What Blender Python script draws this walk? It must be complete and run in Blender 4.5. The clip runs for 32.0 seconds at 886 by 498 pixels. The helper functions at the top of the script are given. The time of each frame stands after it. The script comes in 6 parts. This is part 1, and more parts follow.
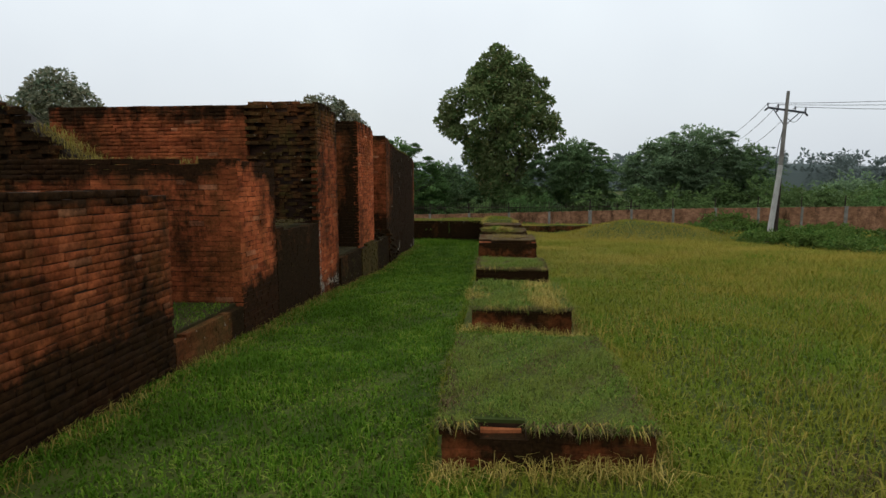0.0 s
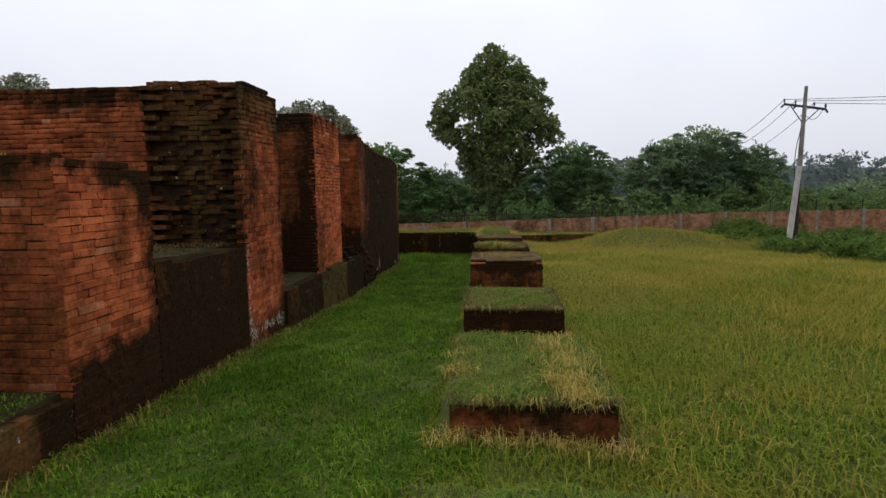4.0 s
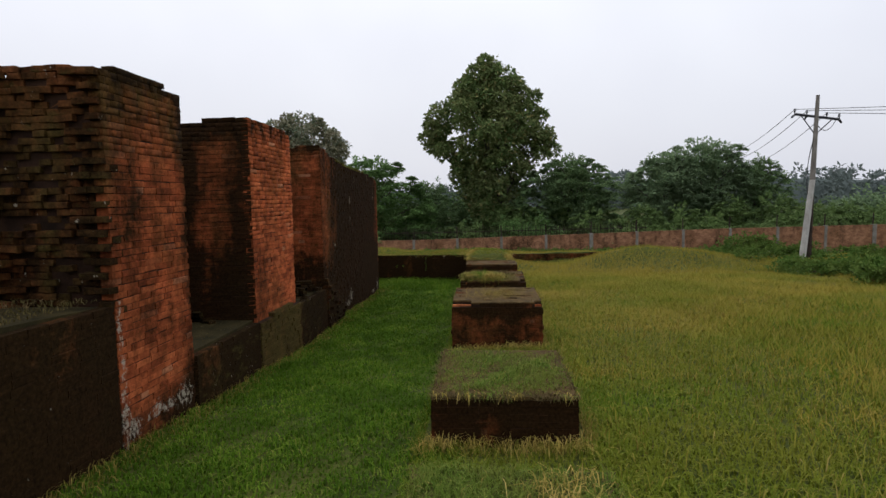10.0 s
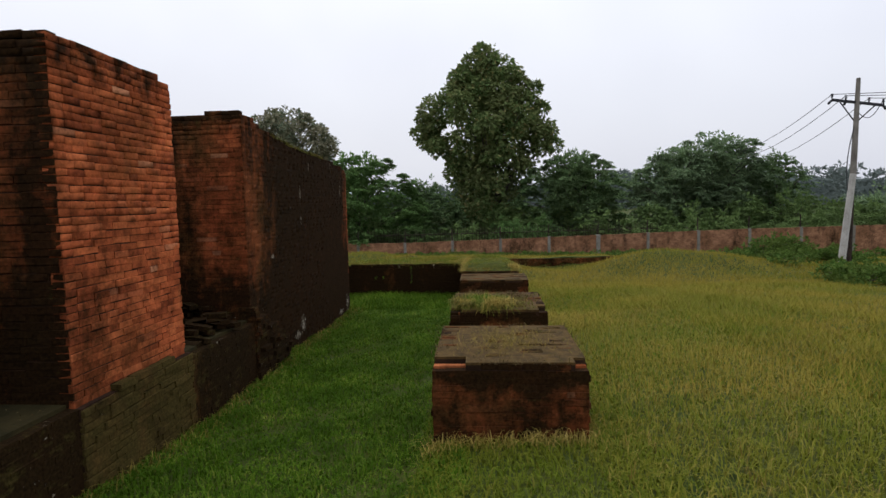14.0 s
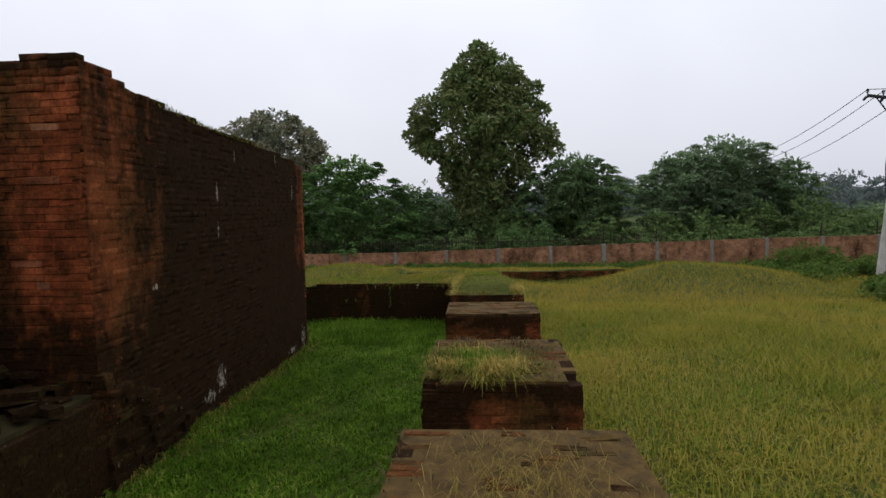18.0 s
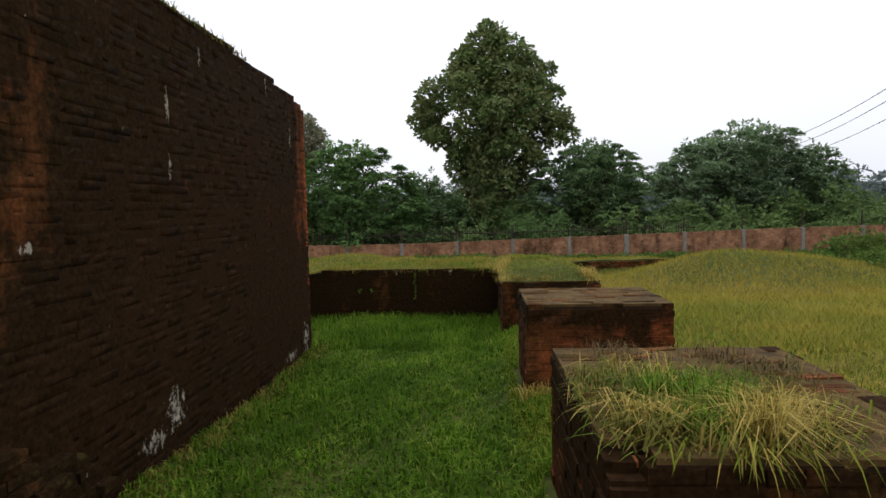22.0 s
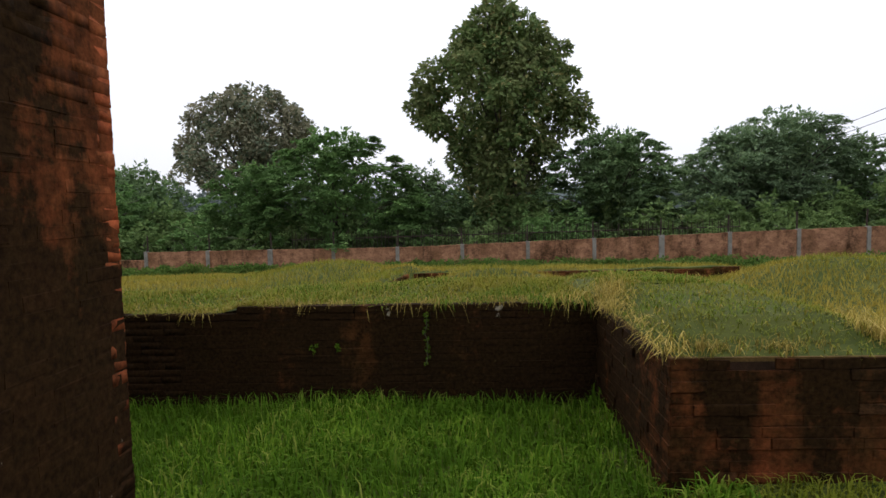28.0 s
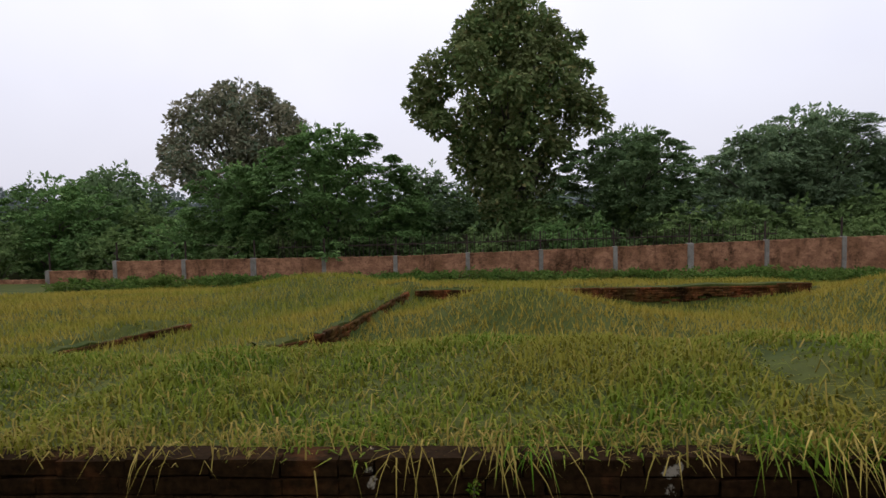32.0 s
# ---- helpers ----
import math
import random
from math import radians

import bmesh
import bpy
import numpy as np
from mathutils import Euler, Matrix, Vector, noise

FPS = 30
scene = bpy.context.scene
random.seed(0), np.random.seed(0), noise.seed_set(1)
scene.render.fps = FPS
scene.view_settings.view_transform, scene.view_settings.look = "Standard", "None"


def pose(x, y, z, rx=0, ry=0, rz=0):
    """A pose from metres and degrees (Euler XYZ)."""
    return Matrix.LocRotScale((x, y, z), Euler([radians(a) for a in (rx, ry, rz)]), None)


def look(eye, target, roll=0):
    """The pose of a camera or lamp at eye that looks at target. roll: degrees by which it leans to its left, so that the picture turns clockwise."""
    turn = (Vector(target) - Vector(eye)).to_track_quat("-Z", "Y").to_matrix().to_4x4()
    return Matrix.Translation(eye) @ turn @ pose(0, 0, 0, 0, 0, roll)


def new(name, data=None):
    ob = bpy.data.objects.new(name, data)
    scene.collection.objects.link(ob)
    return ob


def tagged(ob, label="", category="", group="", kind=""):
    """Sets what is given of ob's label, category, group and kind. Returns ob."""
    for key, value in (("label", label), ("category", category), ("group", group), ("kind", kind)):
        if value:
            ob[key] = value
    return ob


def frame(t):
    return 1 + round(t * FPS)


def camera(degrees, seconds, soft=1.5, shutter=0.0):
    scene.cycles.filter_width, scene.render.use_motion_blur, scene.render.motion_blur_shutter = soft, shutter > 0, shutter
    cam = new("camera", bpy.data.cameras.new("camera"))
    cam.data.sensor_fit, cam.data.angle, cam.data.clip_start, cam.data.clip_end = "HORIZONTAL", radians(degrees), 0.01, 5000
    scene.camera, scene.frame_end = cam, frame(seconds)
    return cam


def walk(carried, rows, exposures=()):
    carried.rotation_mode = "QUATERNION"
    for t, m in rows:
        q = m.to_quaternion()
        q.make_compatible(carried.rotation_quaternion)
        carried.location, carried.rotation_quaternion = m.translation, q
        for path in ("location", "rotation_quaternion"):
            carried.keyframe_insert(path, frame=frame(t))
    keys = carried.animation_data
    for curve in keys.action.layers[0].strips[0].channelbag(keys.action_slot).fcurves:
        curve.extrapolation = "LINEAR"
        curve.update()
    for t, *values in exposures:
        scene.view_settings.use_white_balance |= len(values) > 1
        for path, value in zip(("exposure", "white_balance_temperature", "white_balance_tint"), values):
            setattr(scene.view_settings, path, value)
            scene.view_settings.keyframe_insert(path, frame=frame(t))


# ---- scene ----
cam = camera(76.4, 32.0)
PATH = [
    (0, (1.344, 0.795, 2.494), (1.17, 2.774, 2.256), -0.1),
    (0.5, (1.367, 1.288, 2.674), (1.198, 3.268, 2.451), -0.4),
    (1, (1.343, 1.639, 2.766), (1.174, 3.621, 2.553), -0.2),
    (1.5, (1.348, 1.896, 2.779), (1.178, 3.877, 2.568), -0.4),
    (2, (1.408, 2.157, 2.771), (1.24, 4.138, 2.56), -0.3),
    (2.5, (1.382, 2.475, 2.745), (1.214, 4.457, 2.539), -0.4),
    (4.5, (1.426, 3.964, 2.448), (1.259, 5.945, 2.233), -0.9),
    (5, (1.464, 4.373, 2.495), (1.297, 6.357, 2.296), -0.8),
    (5.5, (1.522, 4.642, 2.668), (1.357, 6.628, 2.499), -0.8),
    (6, (1.515, 4.894, 2.703), (1.35, 6.88, 2.537), -0.6),
    (6.5, (1.492, 4.878, 2.678), (1.332, 6.866, 2.531), -0.6),
    (7, (1.496, 4.883, 2.673), (1.337, 6.872, 2.53), -0.6),
    (7.5, (1.559, 4.948, 2.653), (1.4, 6.936, 2.507), -0.9),
    (8, (1.584, 4.947, 2.626), (1.427, 6.936, 2.49), -0.8),
    (8.5, (1.63, 4.942, 2.648), (1.476, 6.93, 2.498), -1.1),
    (9, (1.698, 5.209, 2.634), (1.544, 7.195, 2.462), -1.0),
    (9.5, (1.619, 5.507, 2.626), (1.467, 7.494, 2.457), -0.7),
    (10, (1.553, 5.803, 2.641), (1.401, 7.79, 2.473), -1.0),
    (10.5, (1.606, 6.219, 2.557), (1.453, 8.206, 2.386), -1.3),
    (11, (1.571, 6.636, 2.32), (1.421, 8.622, 2.134), -0.9),
    (11.5, (1.51, 7.193, 2.222), (1.357, 9.178, 2.033), -1.0),
    (12, (1.424, 7.68, 2.274), (1.276, 9.667, 2.1), -1.0),
    (12.5, (1.373, 8.208, 2.536), (1.226, 10.196, 2.376), -1.1),
    (13, (1.416, 8.637, 2.639), (1.27, 10.624, 2.471), -1.2),
    (13.5, (1.452, 9.017, 2.6), (1.31, 11.005, 2.433), -1.2),
    (15.5, (1.561, 10.734, 2.305), (1.422, 12.723, 2.149), -1.2),
    (16, (1.544, 11.18, 2.443), (1.406, 13.17, 2.296), -1.2),
    (16.5, (1.511, 11.463, 2.531), (1.378, 13.454, 2.399), -1.2),
    (17, (1.51, 11.703, 2.52), (1.377, 13.694, 2.381), -1.2),
    (17.5, (1.548, 12.022, 2.52), (1.417, 14.013, 2.379), -1.3),
    (18, (1.524, 12.362, 2.463), (1.395, 14.353, 2.324), -1.1),
    (18.5, (1.489, 12.701, 2.377), (1.359, 14.692, 2.24), -1.3),
    (19, (1.507, 13.095, 2.244), (1.377, 15.085, 2.087), -1.2),
    (19.5, (1.419, 13.48, 2.223), (1.29, 15.471, 2.083), -1.0),
    (20, (1.275, 13.811, 2.175), (1.151, 15.803, 2.039), -1.0),
    (20.5, (1.04, 14.073, 2.118), (0.915, 16.064, 1.985), -0.8),
    (21, (0.835, 14.276, 1.93), (0.71, 16.268, 1.803), -0.9),
    (21.5, (0.671, 14.553, 1.899), (0.544, 16.544, 1.761), -1.1),
    (22, (0.614, 14.987, 1.922), (0.491, 16.978, 1.772), -1.2),
    (22.5, (0.559, 15.403, 1.918), (0.435, 17.394, 1.768), -1.2),
    (23, (0.5, 15.842, 1.895), (0.378, 17.832, 1.744), -1.2),
    (23.5, (0.389, 16.299, 1.86), (0.272, 18.29, 1.712), -1.1),
    (24, (0.329, 16.695, 1.841), (0.212, 18.686, 1.694), -1.2),
    (24.5, (0.343, 17.188, 1.767), (0.227, 19.18, 1.627), -1.4),
    (25, (0.301, 17.567, 1.731), (0.185, 19.559, 1.584), -1.3),
    (25.5, (0.253, 17.927, 1.758), (0.138, 19.919, 1.621), -1.3),
    (27.5, (-0.05, 19.664, 1.664), (-0.161, 21.654, 1.505), -1.2),
    (28, (-0.087, 20.062, 1.652), (-0.194, 22.054, 1.508), -1.3),
    (28.5, (-0.052, 20.459, 1.642), (-0.159, 22.451, 1.504), -1.4),
    (29, (0.01, 20.917, 1.631), (-0.094, 22.909, 1.486), -1.3),
    (29.5, (-0.033, 21.313, 1.588), (-0.136, 23.306, 1.445), -1.1),
    (30, (-0.066, 21.701, 1.569), (-0.17, 23.694, 1.435), -1.2),
    (30.5, (-0.13, 22.133, 1.61), (-0.232, 24.126, 1.475), -1.1),
    (31, (-0.317, 22.475, 1.601), (-0.418, 24.468, 1.462), -0.9),
    (31.5, (-0.484, 22.797, 1.587), (-0.584, 24.79, 1.463), -1.0),
    (32, (-0.502, 23.126, 1.613), (-0.601, 25.119, 1.488), -1.2),
]
EXPOSURES = [(0, 0.04, 6450, 3), (1, 0.10, 6450, 6), (2, 0.12, 6450, 8), (5, 0.14, 6500, 10), (7, 0.06, 6500, 10), (10, 0.08, 6500, 10), (12, 0.24, 6600, 10), (14, 0.10, 6450, 10), (17, 0.04, 6450, 10), (19, 0.06, 6450, 10), (20, 0.14, 6450, 11), (22, 0.42, 6500, 10), (25, 0.58, 6500, 10), (28, 0.44, 6450, 11), (29, 0.14, 6350, 12), (30, 0.10, 6300, 14), (32, 0.12, 6400, 15)]
walk(cam, [(t, look(eye, target, roll)) for t, eye, target, roll in PATH], EXPOSURES)

# ---- light ----
world = bpy.data.worlds.new("world")
scene.world = world
world.use_nodes = True
wn, wl = world.node_tree.nodes, world.node_tree.links
wn.clear()
sky = wn.new("ShaderNodeTexSky")
sky.sky_type, sky.sun_disc = "NISHITA", False
sky.sun_elevation, sky.sun_rotation = radians(52), radians(-25)
sky.air_density, sky.dust_density = 1.5, 4.0
cloud = wn.new("ShaderNodeTexNoise")
cloud.inputs["Scale"].default_value, cloud.inputs["Detail"].default_value = 1.6, 4.0
cloud_ramp = wn.new("ShaderNodeValToRGB")
cloud_ramp.color_ramp.elements[0].position, cloud_ramp.color_ramp.elements[0].color = 0.3, (6.9, 7.1, 8.0, 1)
cloud_ramp.color_ramp.elements[1].position, cloud_ramp.color_ramp.elements[1].color = 0.7, (8.2, 8.4, 9.1, 1)
cover = wn.new("ShaderNodeMix")
cover.data_type = "RGBA"
cover.inputs["Factor"].default_value = 0.93
# an overcast sky is about twice as bright overhead as near the horizon
way_up = wn.new("ShaderNodeTexCoord")
split = wn.new("ShaderNodeSeparateXYZ")
wl.new(way_up.outputs["Generated"], split.inputs["Vector"])
rise = wn.new("ShaderNodeMapRange")
rise.inputs["From Min"].default_value, rise.inputs["From Max"].default_value = 0.0, 1.0
rise.inputs["To Min"].default_value, rise.inputs["To Max"].default_value = 0.93, 1.55
wl.new(split.outputs["Z"], rise.inputs["Value"])
lift = wn.new("ShaderNodeVectorMath")
lift.operation = "SCALE"
wl.new(rise.outputs["Result"], lift.inputs["Scale"])
back = wn.new("ShaderNodeBackground")
back.inputs["Strength"].default_value = 0.1
w_out = wn.new("ShaderNodeOutputWorld")
wl.new(cloud.outputs["Fac"], cloud_ramp.inputs["Fac"])
wl.new(sky.outputs["Color"], cover.inputs["A"])
wl.new(cloud_ramp.outputs["Color"], cover.inputs["B"])
wl.new(cover.outputs["Result"], lift.inputs[0])
wl.new(lift.outputs["Vector"], back.inputs["Color"])
wl.new(back.outputs["Background"], w_out.inputs["Surface"])

sun_data = bpy.data.lights.new("sun", "SUN")
sun_data.energy, sun_data.angle, sun_data.color = 0.6, radians(60), (1.0, 0.97, 0.92)
sun = new("sun", sun_data)
sun.matrix_world = look((-20, 40, 60), (0, 12, 0))

# ---- materials ----


def node_mat(name):
    m = bpy.data.materials.new(name)
    m.use_nodes = True
    nt = m.node_tree
    bs = nt.nodes["Principled BSDF"]
    return m, nt, bs


def add(nt, kind, **values):
    n = nt.nodes.new(kind)
    for key, v in values.items():
        if key in n.inputs:
            n.inputs[key].default_value = v
    return n


def ramp(nt, fac, *stops):
    r = nt.nodes.new("ShaderNodeValToRGB")
    e = r.color_ramp.elements
    while len(e) < len(stops):
        e.new(0.5)
    for el, (p, c) in zip(e, stops):
        el.position, el.color = p, (*c, 1)
    nt.links.new(fac, r.inputs["Fac"])
    return r.outputs["Color"]


def mixc(nt, fac, a, b, mode="MIX"):
    m = nt.nodes.new("ShaderNodeMix")
    m.data_type, m.blend_type = "RGBA", mode
    for sock, v in (("Factor", fac), ("A", a), ("B", b)):
        if isinstance(v, bpy.types.NodeSocket):
            nt.links.new(v, m.inputs[sock])
        else:
            m.inputs[sock].default_value = v if sock == "Factor" else (*v, 1)
    return m.outputs["Result"]


def place_node(nt, scale):
    g = nt.nodes.new("ShaderNodeNewGeometry")
    mp = nt.nodes.new("ShaderNodeMapping")
    mp.inputs["Scale"].default_value = scale
    nt.links.new(g.outputs["Position"], mp.inputs["Vector"])
    return g, mp.outputs["Vector"]


def noise_at(nt, scale, detail=3.0, size=1.0, rough=0.55):
    _, v = place_node(nt, scale)
    n = add(nt, "ShaderNodeTexNoise", Scale=size, Detail=detail, Roughness=rough)
    nt.links.new(v, n.inputs["Vector"])
    return n.outputs["Fac"]


def bump(nt, bs, height, strength, distance):
    b = add(nt, "ShaderNodeBump", Strength=strength, Distance=distance)
    nt.links.new(height, b.inputs["Height"])
    nt.links.new(b.outputs["Normal"], bs.inputs["Normal"])


BRICK_TONES = ((0.0, (0.220, 0.058, 0.025)), (0.12, (0.320, 0.084, 0.033)), (0.6, (0.410, 0.112, 0.043)), (0.88, (0.460, 0.136, 0.052)), (0.96, (0.340, 0.104, 0.046)), (1.0, (0.500, 0.230, 0.125)))


def zone_of(nt, axis, a0, a1, b0, b1, amount, warp=0.9):
    """A ragged stretch along one axis, in metres, that thickens algae, moss or painted shade (0 outside, amount
    inside).
    """
    g = nt.nodes.new("ShaderNodeNewGeometry")
    s = nt.nodes.new("ShaderNodeSeparateXYZ")
    nt.links.new(g.outputs["Position"], s.inputs["Vector"])
    w = noise_at(nt, (1.6, 1.6, 1.3), 5, 1.0, 0.62)
    at = nt.nodes.new("ShaderNodeMath")
    at.operation = "MULTIPLY_ADD"
    at.inputs[1].default_value = warp
    nt.links.new(w, at.inputs[0])
    nt.links.new(s.outputs["XYZ".index(axis)], at.inputs[2])
    ups = []
    for lo, hi in ((a0, a1), (b1, b0)):
        m = nt.nodes.new("ShaderNodeMapRange")
        m.interpolation_type = "SMOOTHSTEP"
        m.inputs["From Min"].default_value, m.inputs["From Max"].default_value = lo + warp / 2, hi + warp / 2
        if lo > hi:
            m.inputs["From Min"].default_value, m.inputs["From Max"].default_value = hi + warp / 2, lo + warp / 2
            m.inputs["To Min"].default_value, m.inputs["To Max"].default_value = 1.0, 0.0
        nt.links.new(at.outputs[0], m.inputs["Value"])
        ups.append(m.outputs["Result"])
    mul = nt.nodes.new("ShaderNodeMath")
    mul.operation = "MULTIPLY"
    nt.links.new(ups[0], mul.inputs[0])
    nt.links.new(ups[1], mul.inputs[1])
    out = nt.nodes.new("ShaderNodeMath")
    out.operation = "MULTIPLY"
    out.inputs[1].default_value = amount
    nt.links.new(mul.outputs[0], out.inputs[0])
    return out.outputs[0]


def lime_mask(nt, mask, spots, along="Y"):
    """Adds flaked lime in ragged spots on an upright face: (place along it, z, half width, half height)."""
    g = nt.nodes.new("ShaderNodeNewGeometry")
    sp = nt.nodes.new("ShaderNodeSeparateXYZ")
    nt.links.new(g.outputs["Position"], sp.inputs["Vector"])
    rag = noise_at(nt, (20, 22, 13), 5, 1.0, 0.75)
    for y, z, wy, wz in spots:
        total = None
        for sock, c, w in ((sp.outputs[along], y, wy), (sp.outputs["Z"], z, wz)):
            d = nt.nodes.new("ShaderNodeMath")
            d.operation = "SUBTRACT"
            d.inputs[1].default_value = c
            nt.links.new(sock, d.inputs[0])
            q = nt.nodes.new("ShaderNodeMath")
            q.operation = "DIVIDE"
            q.inputs[1].default_value = w
            nt.links.new(d.outputs[0], q.inputs[0])
            p = nt.nodes.new("ShaderNodeMath")
            p.operation = "MULTIPLY"
            nt.links.new(q.outputs[0], p.inputs[0])
            nt.links.new(q.outputs[0], p.inputs[1])
            if total is None:
                total = p.outputs[0]
            else:
                t = nt.nodes.new("ShaderNodeMath")
                nt.links.new(total, t.inputs[0])
                nt.links.new(p.outputs[0], t.inputs[1])
                total = t.outputs[0]
        k = nt.nodes.new("ShaderNodeMath")
        k.operation = "MULTIPLY_ADD"
        k.inputs[1].default_value = -0.16
        nt.links.new(total, k.inputs[0])
        nt.links.new(rag, k.inputs[2])
        up = nt.nodes.new("ShaderNodeMapRange")
        up.inputs["From Min"].default_value, up.inputs["From Max"].default_value = 0.46, 0.52
        up.inputs["To Max"].default_value = 0.85
        nt.links.new(k.outputs[0], up.inputs["Value"])
        m = nt.nodes.new("ShaderNodeMath")
        m.operation = "MAXIMUM"
        nt.links.new(mask, m.inputs[0])
        nt.links.new(up.outputs["Result"], m.inputs[1])
        mask = m.outputs[0]
    return mask


def brick_mat(name, stain, moss, single, pale=0.72, tones=BRICK_TONES, zones=(), limes=(), washed=0.0, damp=()):
    """Old fired brick: tone by brick, grain, black algae that ran down in streaks, moss, flecks of lime."""
    m, nt, bs = node_mat(name)
    if single:
        rnd = nt.nodes.new("ShaderNodeObjectInfo").outputs["Random"]
    else:
        rnd = nt.nodes.new("ShaderNodeNewGeometry").outputs["Random Per Island"]
    col = ramp(nt, rnd, *tones)
    grain = noise_at(nt, (38, 38, 38), 4)
    col = mixc(nt, 0.55, col, ramp(nt, grain, (0.25, (0.35, 0.33, 0.32)), (0.75, (1.25, 1.2, 1.15))), "MULTIPLY")
    blotch = noise_at(nt, (2.6, 2.6, 3.4), 4)
    col = mixc(nt, 0.7, col, ramp(nt, blotch, (0.3, (0.5, 0.42, 0.4)), (0.62, (1.2, 1.12, 1.05))), "MULTIPLY")
    spots = noise_at(nt, (7.5, 7.5, 10.0), 6, 1.0, 0.68)
    col = mixc(nt, 0.5, col, ramp(nt, spots, (0.36, (0.22, 0.20, 0.19)), (0.50, (0.95, 0.93, 0.9)), (0.70, (1.22, 1.2, 1.15))), "MULTIPLY")
    patina = noise_at(nt, (0.9, 0.9, 0.7), 5, 1.0, 0.6)
    pm = ramp(nt, patina, (max(0.02, 0.56 - stain), (0, 0, 0)), (min(1.0, 0.90 - stain), (0.8, 0.8, 0.8)))
    col = mixc(nt, pm, col, ramp(nt, grain, (0.3, (0.040, 0.019, 0.006)), (0.7, (0.105, 0.048, 0.014))))
    green = noise_at(nt, (1.7, 1.7, 1.1), 5)
    for z in damp:
        plus = nt.nodes.new("ShaderNodeMath")
        nt.links.new(green, plus.inputs[0])
        nt.links.new(zone_of(nt, *z), plus.inputs[1])
        green = plus.outputs[0]
    gm = ramp(nt, green, (max(0.02, 0.70 - moss), (0, 0, 0)), (min(1.0, 0.98 - moss), (0.85, 0.85, 0.85)))
    col = mixc(nt, gm, col, ramp(nt, grain, (0.3, (0.035, 0.028, 0.008)), (0.7, (0.085, 0.066, 0.020))))
    # algae: broad runs, with a ragged edge at the scale of a brick
    run = noise_at(nt, (1.35, 1.35, 0.42), 7, 1.0, 0.66)
    edge = noise_at(nt, (8.0, 8.0, 11.0), 5, 1.0, 0.7)
    rag = nt.nodes.new("ShaderNodeMath")
    rag.operation = "MULTIPLY_ADD"
    rag.inputs[1].default_value = 0.36
    nt.links.new(edge, rag.inputs[0])
    nt.links.new(run, rag.inputs[2])
    run = rag.outputs[0]
    # zones deepen the black; on some walls part of it is painted shade
    for z in zones:
        plus = nt.nodes.new("ShaderNodeMath")
        nt.links.new(run, plus.inputs[0])
        nt.links.new(zone_of(nt, *z), plus.inputs[1])
        run = plus.outputs[0]
    if washed:
        # narrow runs where rain has washed the algae off
        clean = noise_at(nt, (3.0, 3.0, 0.42), 6, 1.0, 0.66)
        cm = nt.nodes.new("ShaderNodeMapRange")
        cm.inputs["From Min"].default_value, cm.inputs["From Max"].default_value = 0.48, 0.76
        cm.inputs["To Max"].default_value = -washed
        nt.links.new(clean, cm.inputs["Value"])
        plus = nt.nodes.new("ShaderNodeMath")
        nt.links.new(run, plus.inputs[0])
        nt.links.new(cm.outputs["Result"], plus.inputs[1])
        run = plus.outputs[0]
    sm = ramp(nt, run, (max(0.02, 0.79 - stain), (0, 0, 0)), (min(1.0, 1.0 - stain), (0.965, 0.965, 0.965)))
    col = mixc(nt, sm, col, ramp(nt, grain, (0.3, (0.0075, 0.0046, 0.0020)), (0.7, (0.026, 0.0148, 0.0058))))
    over = noise_at(nt, (4.5, 4.5, 7.0), 6, 1.0, 0.7)
    om = ramp(nt, over, (max(0.02, 0.74 - 0.5 * moss), (0, 0, 0)), (min(1.0, 0.86 - 0.5 * moss), (0.8, 0.8, 0.8)))
    col = mixc(nt, om, col, ramp(nt, grain, (0.3, (0.026, 0.022, 0.006)), (0.7, (0.075, 0.056, 0.016))))
    lich = noise_at(nt, (16, 16, 11), 6, 1.0, 0.7)
    lm = ramp(nt, lich, (pale, (0, 0, 0)), (pale + 0.03, (0.9, 0.9, 0.9)))
    if limes:
        lm = lime_mask(nt, lm, [q for q in limes if q != "X"], "X" if "X" in limes else "Y")
    col = mixc(nt, lm, col, (0.34, 0.30, 0.23))
    nt.links.new(col, bs.inputs["Base Color"])
    bs.inputs["Roughness"].default_value = 0.86
    bs.inputs["Specular IOR Level"].default_value = 0.035
    bump(nt, bs, grain, 0.5, 0.006)
    return m


def plain_mat(name, c1, c2, scale=6.0, rough=0.85, bumps=0.3, metal=0.0):
    m, nt, bs = node_mat(name)
    a = noise_at(nt, (scale, scale, scale), 5)
    fine = noise_at(nt, (scale * 9, scale * 9, scale * 9), 3)
    col = ramp(nt, a, (0.3, c1), (0.7, c2))
    col = mixc(nt, 0.5, col, ramp(nt, fine, (0.3, (0.6, 0.6, 0.6)), (0.7, (1.2, 1.2, 1.2))), "MULTIPLY")
    nt.links.new(col, bs.inputs["Base Color"])
    bs.inputs["Roughness"].default_value, bs.inputs["Metallic"].default_value = rough, metal
    bs.inputs["Specular IOR Level"].default_value = 0.1
    bump(nt, bs, fine, bumps, 0.01)
    return m


